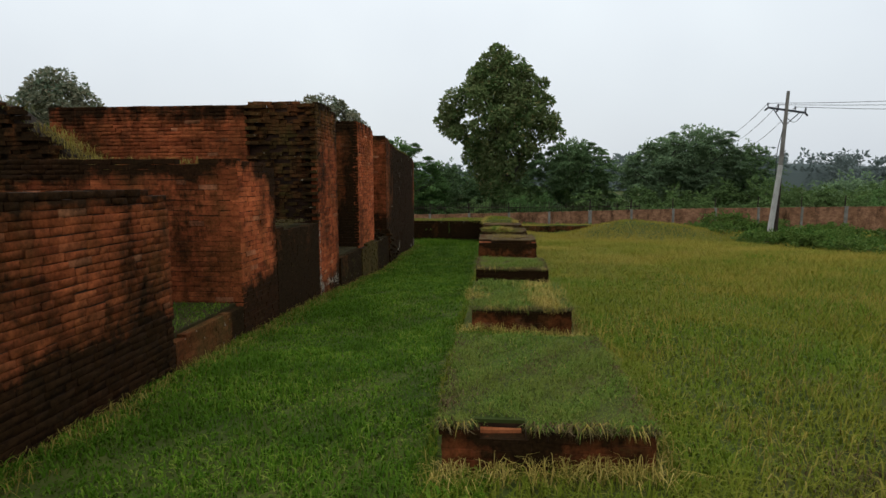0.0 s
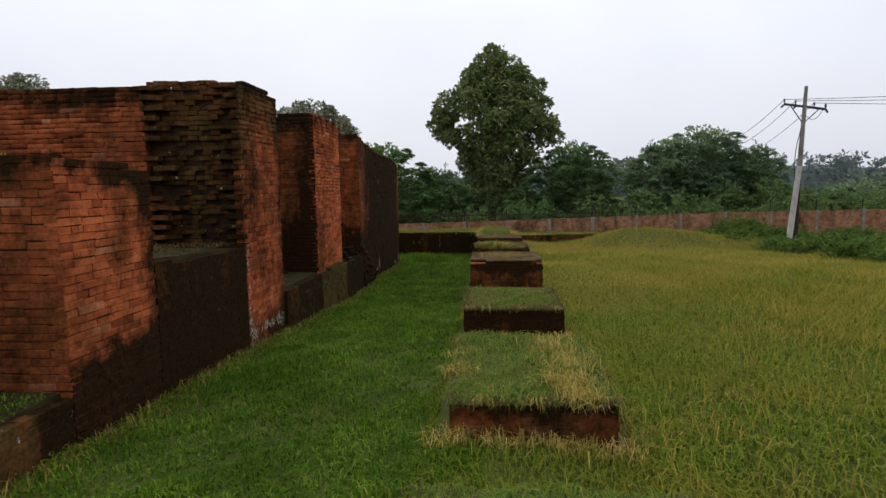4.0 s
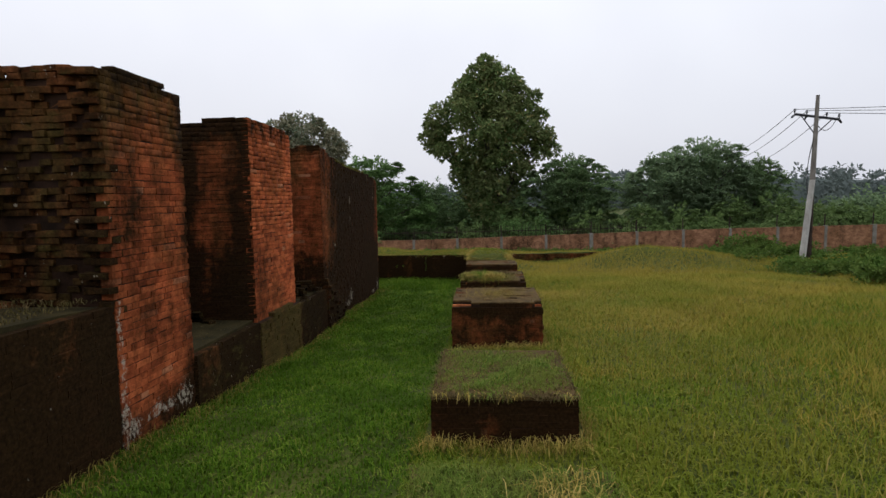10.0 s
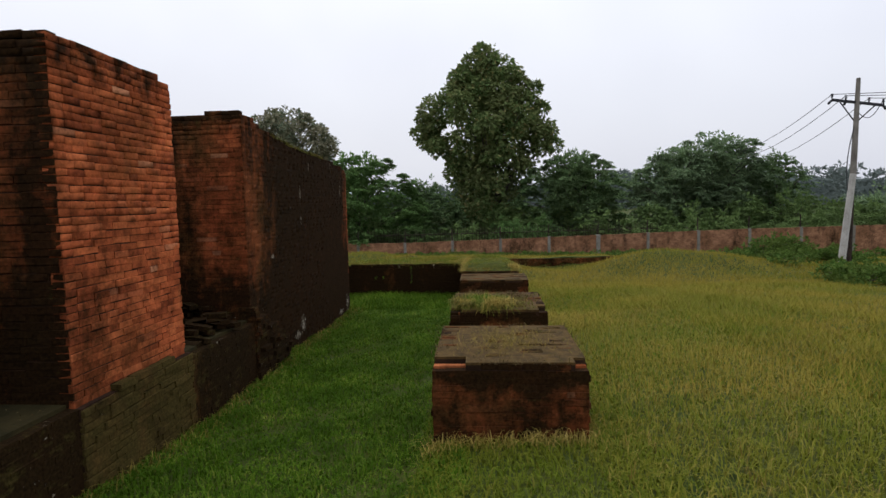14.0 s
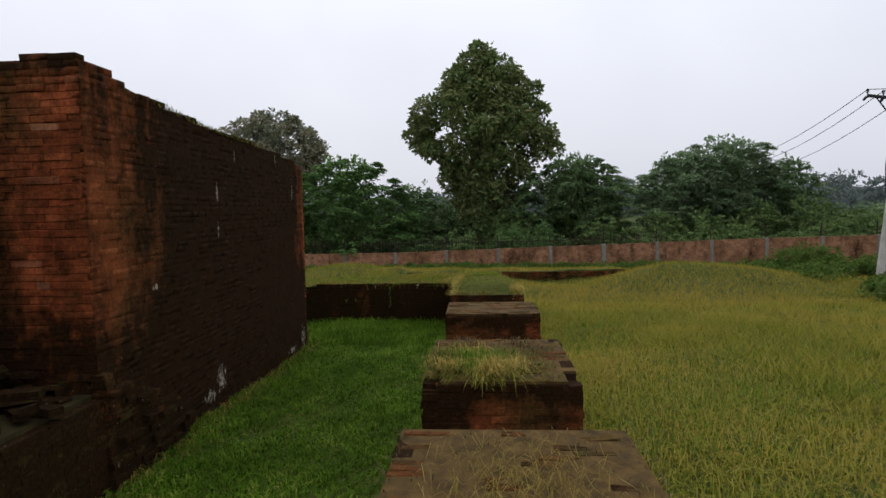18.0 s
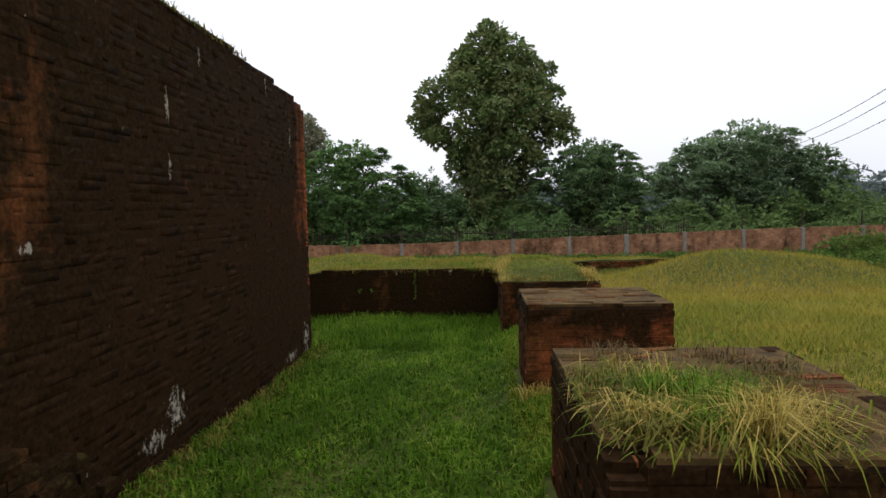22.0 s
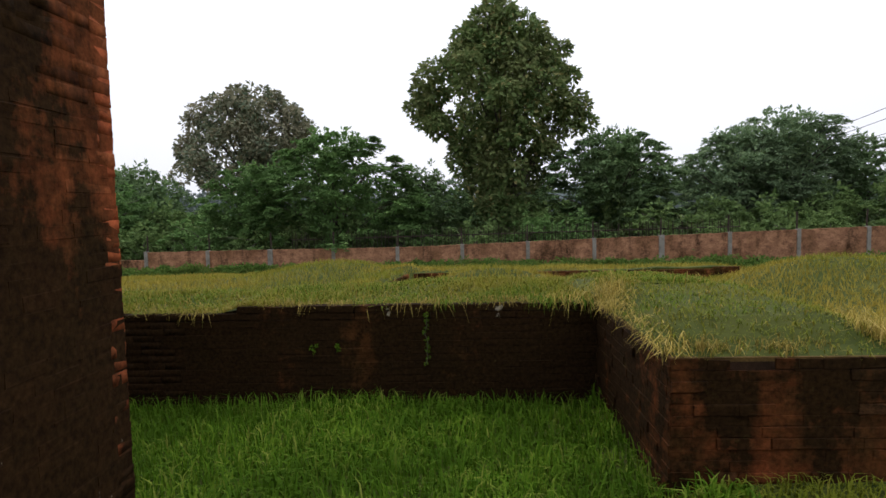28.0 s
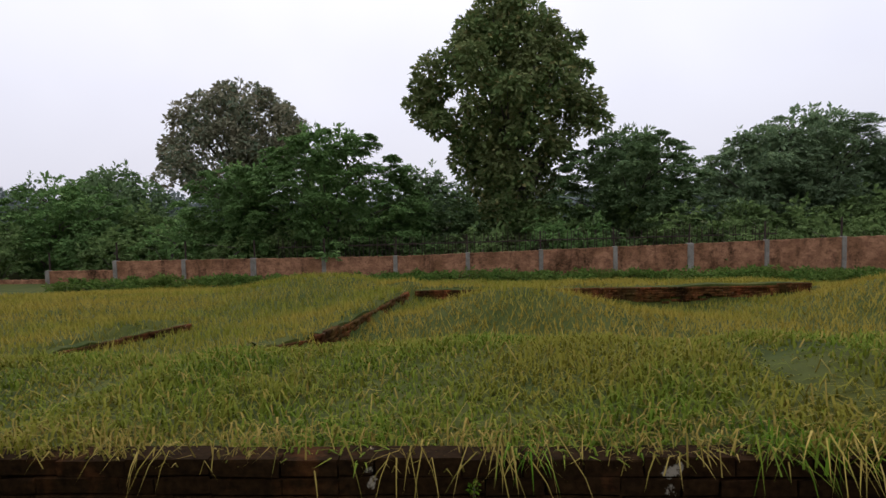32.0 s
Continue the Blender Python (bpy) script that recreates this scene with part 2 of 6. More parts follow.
def leaf_mat(name, stops, patch, patch_scale=0.8, rough=0.6, through_light=0.25):
    """Blades and leaves: tone by leaf, with broad patches of another growth."""
    m, nt, bs = node_mat(name)
    rnd = nt.nodes.new("ShaderNodeNewGeometry").outputs["Random Per Island"]
    col = ramp(nt, rnd, *stops)
    n = noise_at(nt, patch_scale if isinstance(patch_scale, tuple) else (patch_scale,) * 3, 4)
    col = mixc(nt, ramp(nt, n, (0.40, (0, 0, 0)), (0.60, (1, 1, 1))), col, mixc(nt, 0.75, col, patch))
    nt.links.new(col, bs.inputs["Base Color"])
    bs.inputs["Roughness"].default_value = rough
    bs.inputs["Specular IOR Level"].default_value = 0.03
    tr = nt.nodes.new("ShaderNodeBsdfTranslucent")
    nt.links.new(col, tr.inputs["Color"])
    mx = nt.nodes.new("ShaderNodeMixShader")
    mx.inputs["Fac"].default_value = through_light
    out = nt.nodes["Material Output"]
    nt.links.new(bs.outputs["BSDF"], mx.inputs[1])
    nt.links.new(tr.outputs["BSDF"], mx.inputs[2])
    nt.links.new(mx.outputs["Shader"], out.inputs["Surface"])
    return m


# (part, rest) pairs of one brickwork: single bricks, and bricks joined in one mesh
def brick_pair(name, stain, moss, pale=0.74, tones=BRICK_TONES, zones=(), limes=(), washed=0.0, damp=()):
    return tuple(brick_mat(name + end, stain, moss, end == "", pale, tones, zones, limes, washed, damp) for end in ("", "_field"))


CAP = ("Z", 3.45, 3.75, 9.0, 9.5, 0.18, 0.5)      # algae along the tops of the tall walls
FOOT = ("Z", -2.0, -1.5, 1.0, 1.4, 0.34, 0.8)     # and on the damp feet of the first ones
LOW_CAP = ("Z", 2.22, 2.46, 9.0, 9.5, 0.26, 0.35)
MID_CAP = ("Z", 2.45, 2.72, 9.0, 9.5, 0.26, 0.45)
BROWN_TONES = ((0.0, (0.15, 0.044, 0.018)), (0.5, (0.24, 0.072, 0.029)), (1.0, (0.31, 0.110, 0.046)))
BRIGHT_TONES = tuple((p, tuple(1.22 * v for v in c)) for p, c in BRICK_TONES)
RED = brick_pair("red_brick", 0.09, 0.10, tones=BRIGHT_TONES, zones=(CAP,))
RED_FOOT = brick_pair("damp_red_brick", 0.09, 0.14, zones=(("Z", 3.65, 3.8, 9.0, 9.5, 0.18, 0.3), ("Z", -2.0, -1.5, 0.55, 0.95, 0.22, 0.8), ("Y", 11.45, 11.72, 99, 100, 0.22, 0.4)), damp=(("Z", 2.5, 3.5, 9.0, 9.5, 0.34, 0.9),),
                      limes=((10.50, 0.70, 0.12, 0.34), (10.50, 1.62, 0.05, 0.30), (10.60, 0.62, 0.16, 0.16), (11.0, 0.66, 0.14, 0.12), (10.52, 1.15, 0.04, 0.45), (11.1, 0.62, 0.40, 0.08), (11.5, 0.62, 0.2, 0.16)))
MIXED = brick_pair("weathered_brick", 0.15, 0.18, zones=(CAP,))
# X and Z zones: algae plus the enclosed cell's shade, painted into both flanks
STREAKED = brick_pair("streaked_brick", 0.25, 0.20, zones=(CAP, ("X", -99, -98, -2.75, -2.1, 0.20, 0.7), ("Z", -2.0, -1.5, 1.5, 2.4, 0.14, 0.8)), washed=0.10)
LONG_END = brick_pair("long_wall_end_brick", 0.15, 0.26, zones=(("Z", 3.6, 3.75, 9.0, 9.5, 0.2, 0.2), ("Z", -2.0, -1.5, 1.1, 1.9, 0.26, 0.8), ("X", -99, -98, -3.0, -2.6, 0.16, 0.5)), washed=0.14)
OLIVE = brick_pair("olive_plinth_brick", 0.06, 0.50, 0.70, ((0.0, (0.10, 0.060, 0.022)), (1.0, (0.19, 0.115, 0.042))))
FIRST = brick_pair("first_wall_brick", 0.21, 0.16, 0.70, zones=(FOOT, LOW_CAP))
FIRST_PIER = brick_pair("first_pier_brick", 0.11, 0.20, 0.70, BRIGHT_TONES, zones=(("Z", -2.0, -1.5, 0.95, 1.45, 0.36, 0.6), MID_CAP, ("Y", 8.2, 8.5, 99, 100, 0.2, 0.4)))
FIRST_SIDE = brick_pair("first_pier_flank_brick", 0.20, 0.16, zones=(MID_CAP,), washed=0.10)
STUMP = brick_pair("stump_brick", 0.16, 0.36, 0.66, BROWN_TONES, (("Y", 6.8, 7.2, 99, 100, 0.28, 0.7),))
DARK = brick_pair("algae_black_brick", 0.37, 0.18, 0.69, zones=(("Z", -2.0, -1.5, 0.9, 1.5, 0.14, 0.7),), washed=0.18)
END_WALL = brick_pair("end_wall_brick", 0.40, 0.16, 0.73, BROWN_TONES, (("X", -99, -98, -2.4, -1.6, 0.12, 0.8), ("X", 0.0, 0.4, 99, 100, 0.2, 0.6)),
                      ("X", (0.13, 0.78, 0.06, 0.03), (0.12, 0.72, 0.03, 0.03), (-0.86, 0.79, 0.04, 0.03), (-0.83, 0.74, 0.03, 0.03), (0.08, 0.62, 0.02, 0.04)))
MOSSY = brick_pair("mossy_brick", 0.28, 0.36, 0.70)
TORN = brick_pair("torn_brick", 0.21, 0.36, 0.655, tuple((p, tuple(1.25 * v for v in c)) for p, c in BROWN_TONES))
ORANGE = brick_pair("fresh_orange_brick", -0.1, 0.0, 0.8, ((0.0, (0.42, 0.15, 0.06)), (1.0, (0.46, 0.17, 0.07))))
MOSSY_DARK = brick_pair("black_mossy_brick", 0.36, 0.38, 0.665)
MOSS_TOP = brick_pair("moss_covered_brick", 0.18, 0.38, 0.78, BROWN_TONES)
PIER_BRICK = brick_pair("pier_brick", 0.23, 0.22, 0.72, zones=(("Z", 0.78, 1.0, 9.0, 9.5, 0.14, 0.35),))
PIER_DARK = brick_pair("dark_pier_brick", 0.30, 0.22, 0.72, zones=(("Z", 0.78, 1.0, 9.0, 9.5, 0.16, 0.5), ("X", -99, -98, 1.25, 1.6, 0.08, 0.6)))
LONG_TONES = ((0.0, (0.19, 0.056, 0.022)), (0.5, (0.26, 0.078, 0.030)), (1.0, (0.34, 0.112, 0.044)))
# Y zone: algae; Z zone: algae and low-wall shade together in the colour
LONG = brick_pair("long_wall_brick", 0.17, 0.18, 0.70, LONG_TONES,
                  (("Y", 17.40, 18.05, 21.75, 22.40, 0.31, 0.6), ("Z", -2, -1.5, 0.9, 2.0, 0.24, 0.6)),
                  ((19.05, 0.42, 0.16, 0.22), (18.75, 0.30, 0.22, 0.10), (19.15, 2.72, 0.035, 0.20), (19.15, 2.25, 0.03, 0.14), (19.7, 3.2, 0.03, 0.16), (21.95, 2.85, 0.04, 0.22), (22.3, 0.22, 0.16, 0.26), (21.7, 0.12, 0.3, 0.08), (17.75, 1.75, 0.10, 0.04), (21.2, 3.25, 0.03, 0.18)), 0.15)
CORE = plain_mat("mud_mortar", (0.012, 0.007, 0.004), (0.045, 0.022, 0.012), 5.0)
BANK_EARTH = plain_mat("black_earth", (0.008, 0.005, 0.003), (0.03, 0.018, 0.010), 5.0)
TOP_SOIL = plain_mat("wall_top_soil", (0.016, 0.014, 0.005), (0.050, 0.038, 0.013), 4.0)
SOIL = plain_mat("soil", (0.032, 0.050, 0.009), (0.080, 0.085, 0.018), 1.2)
CONCRETE = plain_mat("concrete", (0.15, 0.135, 0.11), (0.25, 0.235, 0.20), 3.0)
POLE_MAT = plain_mat("pole_concrete", (0.34, 0.32, 0.29), (0.50, 0.48, 0.44), 2.0)
PIER_TOP = plain_mat("pier_top_earth", (0.040, 0.026, 0.009), (0.120, 0.072, 0.022), 9.0)
POLE_GREY = plain_mat("pole_grey", (0.13, 0.115, 0.10), (0.24, 0.22, 0.19), 2.0)
RUST = plain_mat("rusty_iron", (0.03, 0.022, 0.018), (0.07, 0.05, 0.04), 8.0, 0.8, 0.3, 0.3)
STEEL = plain_mat("dark_steel", (0.03, 0.03, 0.035), (0.06, 0.06, 0.065), 8.0, 0.6, 0.2, 0.6)
BARK = plain_mat("bark", (0.06, 0.05, 0.04), (0.14, 0.12, 0.10), 5.0)
FENCE_BRICK = brick_mat("boundary_brick", 0.10, 0.06, False, 0.78, ((0.0, (0.31, 0.172, 0.104)), (0.5, (0.355, 0.200, 0.122)), (1.0, (0.40, 0.240, 0.152))), washed=0.05)

LAWN = leaf_mat("lawn_grass", ((0.0, (0.038, 0.092, 0.005)), (0.5, (0.087, 0.172, 0.010)), (0.85, (0.159, 0.255, 0.023)), (1.0, (0.254, 0.270, 0.054))), (0.049, 0.104, 0.007), 1.4)
FIELD_GRASS = leaf_mat("field_grass", ((0.0, (0.165, 0.186, 0.021)), (0.5, (0.215, 0.214, 0.029)), (0.9, (0.258, 0.234, 0.044)), (1.0, (0.32, 0.25, 0.072))), (0.350, 0.256, 0.048), (0.22, 0.65, 1.0))
TOP_GRASS = leaf_mat("wall_top_grass", ((0.0, (0.054, 0.090, 0.013)), (0.5, (0.102, 0.137, 0.022)), (0.85, (0.162, 0.159, 0.036)), (1.0, (0.389, 0.240, 0.079))), (0.151, 0.120, 0.029), 1.6)
BANK_GRASS = leaf_mat("bank_grass", ((0.0, (0.067, 0.116, 0.009)), (0.5, (0.121, 0.176, 0.017)), (0.85, (0.190, 0.208, 0.029)), (1.0, (0.356, 0.245, 0.068))), (0.205, 0.176, 0.025), 0.9)
PIER_TURF = leaf_mat("pier_turf", ((0.0, (0.070, 0.129, 0.014)), (0.5, (0.123, 0.194, 0.027)), (0.9, (0.187, 0.239, 0.043)), (1.0, (0.352, 0.281, 0.072))), (0.154, 0.175, 0.032), 2.2)
FIELD_GREEN = leaf_mat("field_green", ((0.0, (0.077, 0.130, 0.009)), (0.5, (0.121, 0.180, 0.014)), (0.9, (0.174, 0.212, 0.024)), (1.0, (0.290, 0.245, 0.056))), (0.180, 0.178, 0.020), (0.35, 0.8, 1.0))
DRY_GRASS = leaf_mat("dry_grass", ((0.0, (0.12, 0.115, 0.020)), (0.5, (0.26, 0.195, 0.040)), (1.0, (0.40, 0.30, 0.085))), (0.20, 0.15, 0.035), 3.0)
LEAF_BIG = leaf_mat("teak_leaf", ((0.0, (0.077, 0.132, 0.044)), (0.55, (0.141, 0.202, 0.068)), (0.90, (0.215, 0.259, 0.097)), (1.0, (0.374, 0.292, 0.121))), (0.165, 0.185, 0.073), 0.5, 0.6, 0.25)
LEAF_GREY = leaf_mat("grey_green_leaf", ((0.0, (0.120, 0.162, 0.104)), (0.6, (0.180, 0.212, 0.132)), (1.0, (0.32, 0.275, 0.175))), (0.250, 0.220, 0.142), 0.4, 0.6, 0.25)
LEAF_LUSH = leaf_mat("lush_leaf", ((0.0, (0.080, 0.165, 0.046)), (0.6, (0.135, 0.240, 0.072)), (1.0, (0.220, 0.330, 0.110))), (0.100, 0.172, 0.056), 0.4, 0.6, 0.3)
LEAF_DEEP = leaf_mat("deep_green_leaf", ((0.0, (0.099, 0.175, 0.071)), (0.6, (0.153, 0.236, 0.097)), (1.0, (0.242, 0.330, 0.142))), (0.120, 0.177, 0.078), 0.4, 0.6, 0.3)
# leaf green lightened and greyed to paint in the haze before the right-hand trees
LEAF_HAZE = leaf_mat("haze_paled_leaf", ((0.0, (0.142, 0.219, 0.113)), (0.6, (0.208, 0.295, 0.149)), (1.0, (0.295, 0.384, 0.189))), (0.165, 0.231, 0.125), 0.4, 0.6, 0.3)
SCRUB_LEAF = leaf_mat("scrub_leaf", ((0.0, (0.045, 0.095, 0.018)), (0.6, (0.085, 0.155, 0.030)), (1.0, (0.15, 0.21, 0.05))), (0.10, 0.14, 0.03), 0.7, 0.6, 0.3)
LEAF_UNDER = leaf_mat("undergrowth_leaf", ((0.0, (0.088, 0.148, 0.046)), (0.6, (0.148, 0.220, 0.070)), (1.0, (0.215, 0.295, 0.100))), (0.105, 0.158, 0.054), 0.5, 0.6, 0.3)
DEAD_GRASS = leaf_mat("dead_grass", ((0.0, (0.055, 0.036, 0.016)), (0.6, (0.12, 0.080, 0.036)), (1.0, (0.22, 0.16, 0.08))), (0.09, 0.08, 0.025), 3.0)
GOLD_GRASS = leaf_mat("golden_grass", ((0.0, (0.20, 0.18, 0.038)), (0.5, (0.40, 0.30, 0.070)), (1.0, (0.56, 0.42, 0.14))), (0.34, 0.255, 0.058), 3.0)
# distance haze is put into this colour: pale grey-blue instead of leaf green
LEAF_FAR_HAZE = leaf_mat("hazed_wood_leaf", ((0.0, (0.13, 0.16, 0.15)), (1.0, (0.18, 0.21, 0.19))), (0.15, 0.18, 0.17), 0.1)

# ---- helpers of the scene ----


def part(name, bm, material, parent, label=""):
    me = bpy.data.meshes.new(name)
    bm.to_mesh(me)
    bm.free()
    me.materials.append(material)
    ob = new(name, me)
    ob.parent = parent
    return tagged(ob, label)


def tri_mesh(name, verts, tris, material, parent=None):
    """One mesh from arrays of corners and triangles."""
    me = bpy.data.meshes.new(name)
    verts, tris = np.asarray(verts, np.float32), np.asarray(tris, np.int32)
    me.vertices.add(len(verts))
    me.vertices.foreach_set("co", verts.ravel())
    me.loops.add(tris.size)
    me.loops.foreach_set("vertex_index", tris.ravel())
    me.polygons.add(len(tris))
    me.polygons.foreach_set("loop_start", np.arange(0, tris.size, 3, dtype=np.int32))
    me.update(calc_edges=True)
    me.materials.append(material)
    ob = new(name, me)
    ob.parent = parent
    return ob


def box_bm(bm, x0, x1, y0, y1, z0, z1):
    vs = [bm.verts.new((x, y, z)) for z in (z0, z1) for x, y in ((x0, y0), (x1, y0), (x1, y1), (x0, y1))]
    for f in ((3, 2, 1, 0), (4, 5, 6, 7), (0, 1, 5, 4), (1, 2, 6, 5), (2, 3, 7, 6), (3, 0, 4, 7)):
        bm.faces.new([vs[i] for i in f])
    return vs


def tube_bm(bm, a, b, r0, r1, sides=8):
    a, b = Vector(a), Vector(b)
    q = (b - a).to_track_quat("Z", "Y")
    rings = []
    for p, r in ((a, r0), (b, r1)):
        rings.append([bm.verts.new(p + q @ Vector((r * math.cos(k * math.tau / sides), r * math.sin(k * math.tau / sides), 0))) for k in range(sides)])
    for k in range(sides):
        bm.faces.new((rings[0][k], rings[0][(k + 1) % sides], rings[1][(k + 1) % sides], rings[1][k]))
    bm.faces.new(rings[0][::-1])
    bm.faces.new(rings[1])


def thing(name, label, category, at=(0, 0, 0), group="", kind=""):
    ob = tagged(new(name), label, category, group, kind)
    ob.location = at
    ob.empty_display_size = 0.2
    return ob


def interp(v, *pairs):
    return np.interp(v, [p[0] for p in pairs], [p[1] for p in pairs])


# ---- ground ----
rng = np.random.default_rng(7)


def smooth(v, a, b):
    k = np.clip((v - a) / (b - a), 0, 1)
    return k * k * (3 - 2 * k)


def hump(x, y, cx, cy, sx, sy, h):
    return h * np.exp(-(((x - cx) / sx) ** 2) - ((y - cy) / sy) ** 2)


def ground_z(x, y):
    """Height of the ground: the mown strip by the wall, the row of piers, the field, and what lies behind the low wall."""
    x, y = np.asarray(x, float), np.asarray(y, float)
    strip = interp(y, (3, 0.70), (6, 0.66), (8, 0.52), (11, 0.46), (15, 0.12), (19, 0.06), (22.5, -0.02), (26, -0.1), (30, -0.3))
    row = interp(y, (3, 0.72), (7, 0.70), (10.4, 0.60), (14.4, 0.36), (17, 0.34), (20, 0.26), (23, 0.1), (27, 0.0), (30, -0.3))
    field = interp(y, (0, 0.68), (8, 0.62), (14, 0.42), (20, 0.12), (26, -0.28), (31, -0.66), (40, -0.76), (45.5, -1.38), (60, -1.55)) - 0.006 * np.clip(x - 2.4, 0, 40)
    field = field + hump(x, y, 9.2, 35.6, 2.7, 2.0, 0.74) + hump(x, y, 0.4, 34.4, 2.4, 1.4, 0.80) + hump(x, y, 12.8, 36.0, 3.0, 2.0, 0.46)
    field = field + hump(x, y, -4.9, 39.2, 2.2, 2.0, 0.62) - hump(x, y, -1.7, 33.0, 0.9, 2.2, 0.2) - hump(x, y, 5.0, 36.8, 2.2, 1.3, 0.30)
    field = field + hump(x, y, -10.5, 37.0, 4.0, 3.5, 0.22) 
    left = np.clip((x + 2.96) - 0.16 * (y - 32.2), -9, 9)
    field = field + 0.34 * smooth(-left, -0.05, 0.15) * np.exp(-((np.minimum(left, 0) / 1.7) ** 2)) * smooth(y, 31.6, 32.1) * smooth(-y, -40, -37)
    left = np.clip((x + 7.6) - 0.36 * (y - 32.0), -9, 9)
    field = field + 0.20 * smooth(-left, -0.05, 0.15) * np.exp(-((np.minimum(left, 0) / 1.6) ** 2)) * smooth(y, 31.5, 32.2) * smooth(-y, -35.5, -34)
    field = field + 0.34 * smooth(y, 37.85, 38.15) * np.exp(-((np.maximum(y - 38, 0) / 3.2) ** 2)) * smooth(x, -3.5, -1.5) * smooth(-x, -9.5, -7.5)
    near = strip + (row - strip) * smooth(x, 0.75, 1.15)
    near = near + (field - near) * smooth(x, 2.3, 3.1)
    z = near + (field - near) * smooth(y, 26.0, 28.0)
    z = z + 0.02 * np.sin(2.1 * x + 0.7 * y) + 0.02 * np.sin(1.3 * y - 1.7 * x)
    far = -1.55 + 0.0 * x
    out = np.maximum(smooth(np.abs(x), 34, 70), smooth(np.abs(y - 15), 36, 60))
    return z + (far - z) * out


def grid_axis(lo, hi, step, *outer):
    return np.array(sorted([*np.arange(lo, hi, step), hi, *[lo - o for o in outer], *[hi + o for o in outer]]))


gx = grid_axis(-12.0, 24.0, 0.2, 2, 5, 10, 18, 30, 60, 140, 400, 1200, 2600)
gy = grid_axis(-4.0, 50.0, 0.2, 2, 5, 10, 18, 30, 60, 140, 400, 1200, 2600)
GX, GY = np.meshgrid(gx, gy)
GZ = ground_z(GX, GY)
nx, ny = len(gx), len(gy)
cell = (np.arange(ny - 1)[:, None] * nx + np.arange(nx - 1)[None]).ravel()
gt = np.concatenate([np.stack([cell, cell + 1, cell + nx + 1], 1), np.stack([cell, cell + nx + 1, cell + nx], 1)])
ground = tri_mesh("ground", np.stack([GX.ravel(), GY.ravel(), GZ.ravel()], 1), gt, SOIL)
ground.data.polygons.foreach_set("use_smooth", np.ones(len(gt), bool))
tagged(ground, "grassy soil sloping gently away to the boundary", "ground", kind="structure")

# ---- brickwork ----
COURSE = 0.0625
LENGTHS = (0.12, 0.19, 0.235, 0.285)
BRICK_H, BRICK_D = 0.058, 0.11


def brick_shape(length, seed):
    """Corners and triangles of one worn brick; its face looks along -y, its back lies at y = BRICK_D."""
    r = np.random.default_rng(seed)
    l, h, b, e = length / 2, BRICK_H / 2, 0.0045, 0.0022
    v = []
    for y, lx, hz in ((BRICK_D, l, h), (b, l, h), (0, l - e, h - b)):
        for sx, sz in ((-1, -1), (1, -1), (1, 1), (-1, 1)):
            j = r.uniform(-0.0045, 0.0045, 3) * (1, 0.7, 1) if y < 0.05 else (0, 0, 0)
            v.append((sx * lx + j[0], y + j[1], sz * hz + j[2]))
    q = [(8, 9, 10, 11)]
    for ring in (0, 4):
        for k in range(4):
            a, c = ring + k, ring + (k + 1) % 4
            q.append((a, c, c + 4, a + 4))
    t = [(a, b_, c) for a, b_, c, d in q] + [(a, c, d) for a, b_, c, d in q]
    return np.array(v), np.array(t)


SHAPES = [[brick_shape(l, 10 * i + k) for k in range(3)] for i, l in enumerate(LENGTHS)]
brick_meshes = {}


def brick_data(i, k, material):
    key = (i, k, material.name)
    if key not in brick_meshes:
        me = bpy.data.meshes.new("brick")
        v, t = SHAPES[i][k]
        me.from_pydata([tuple(p) for p in v], [], [tuple(int(n) for n in f) for f in t])
        me.materials.append(material)
        brick_meshes[key] = me
    return brick_meshes[key]


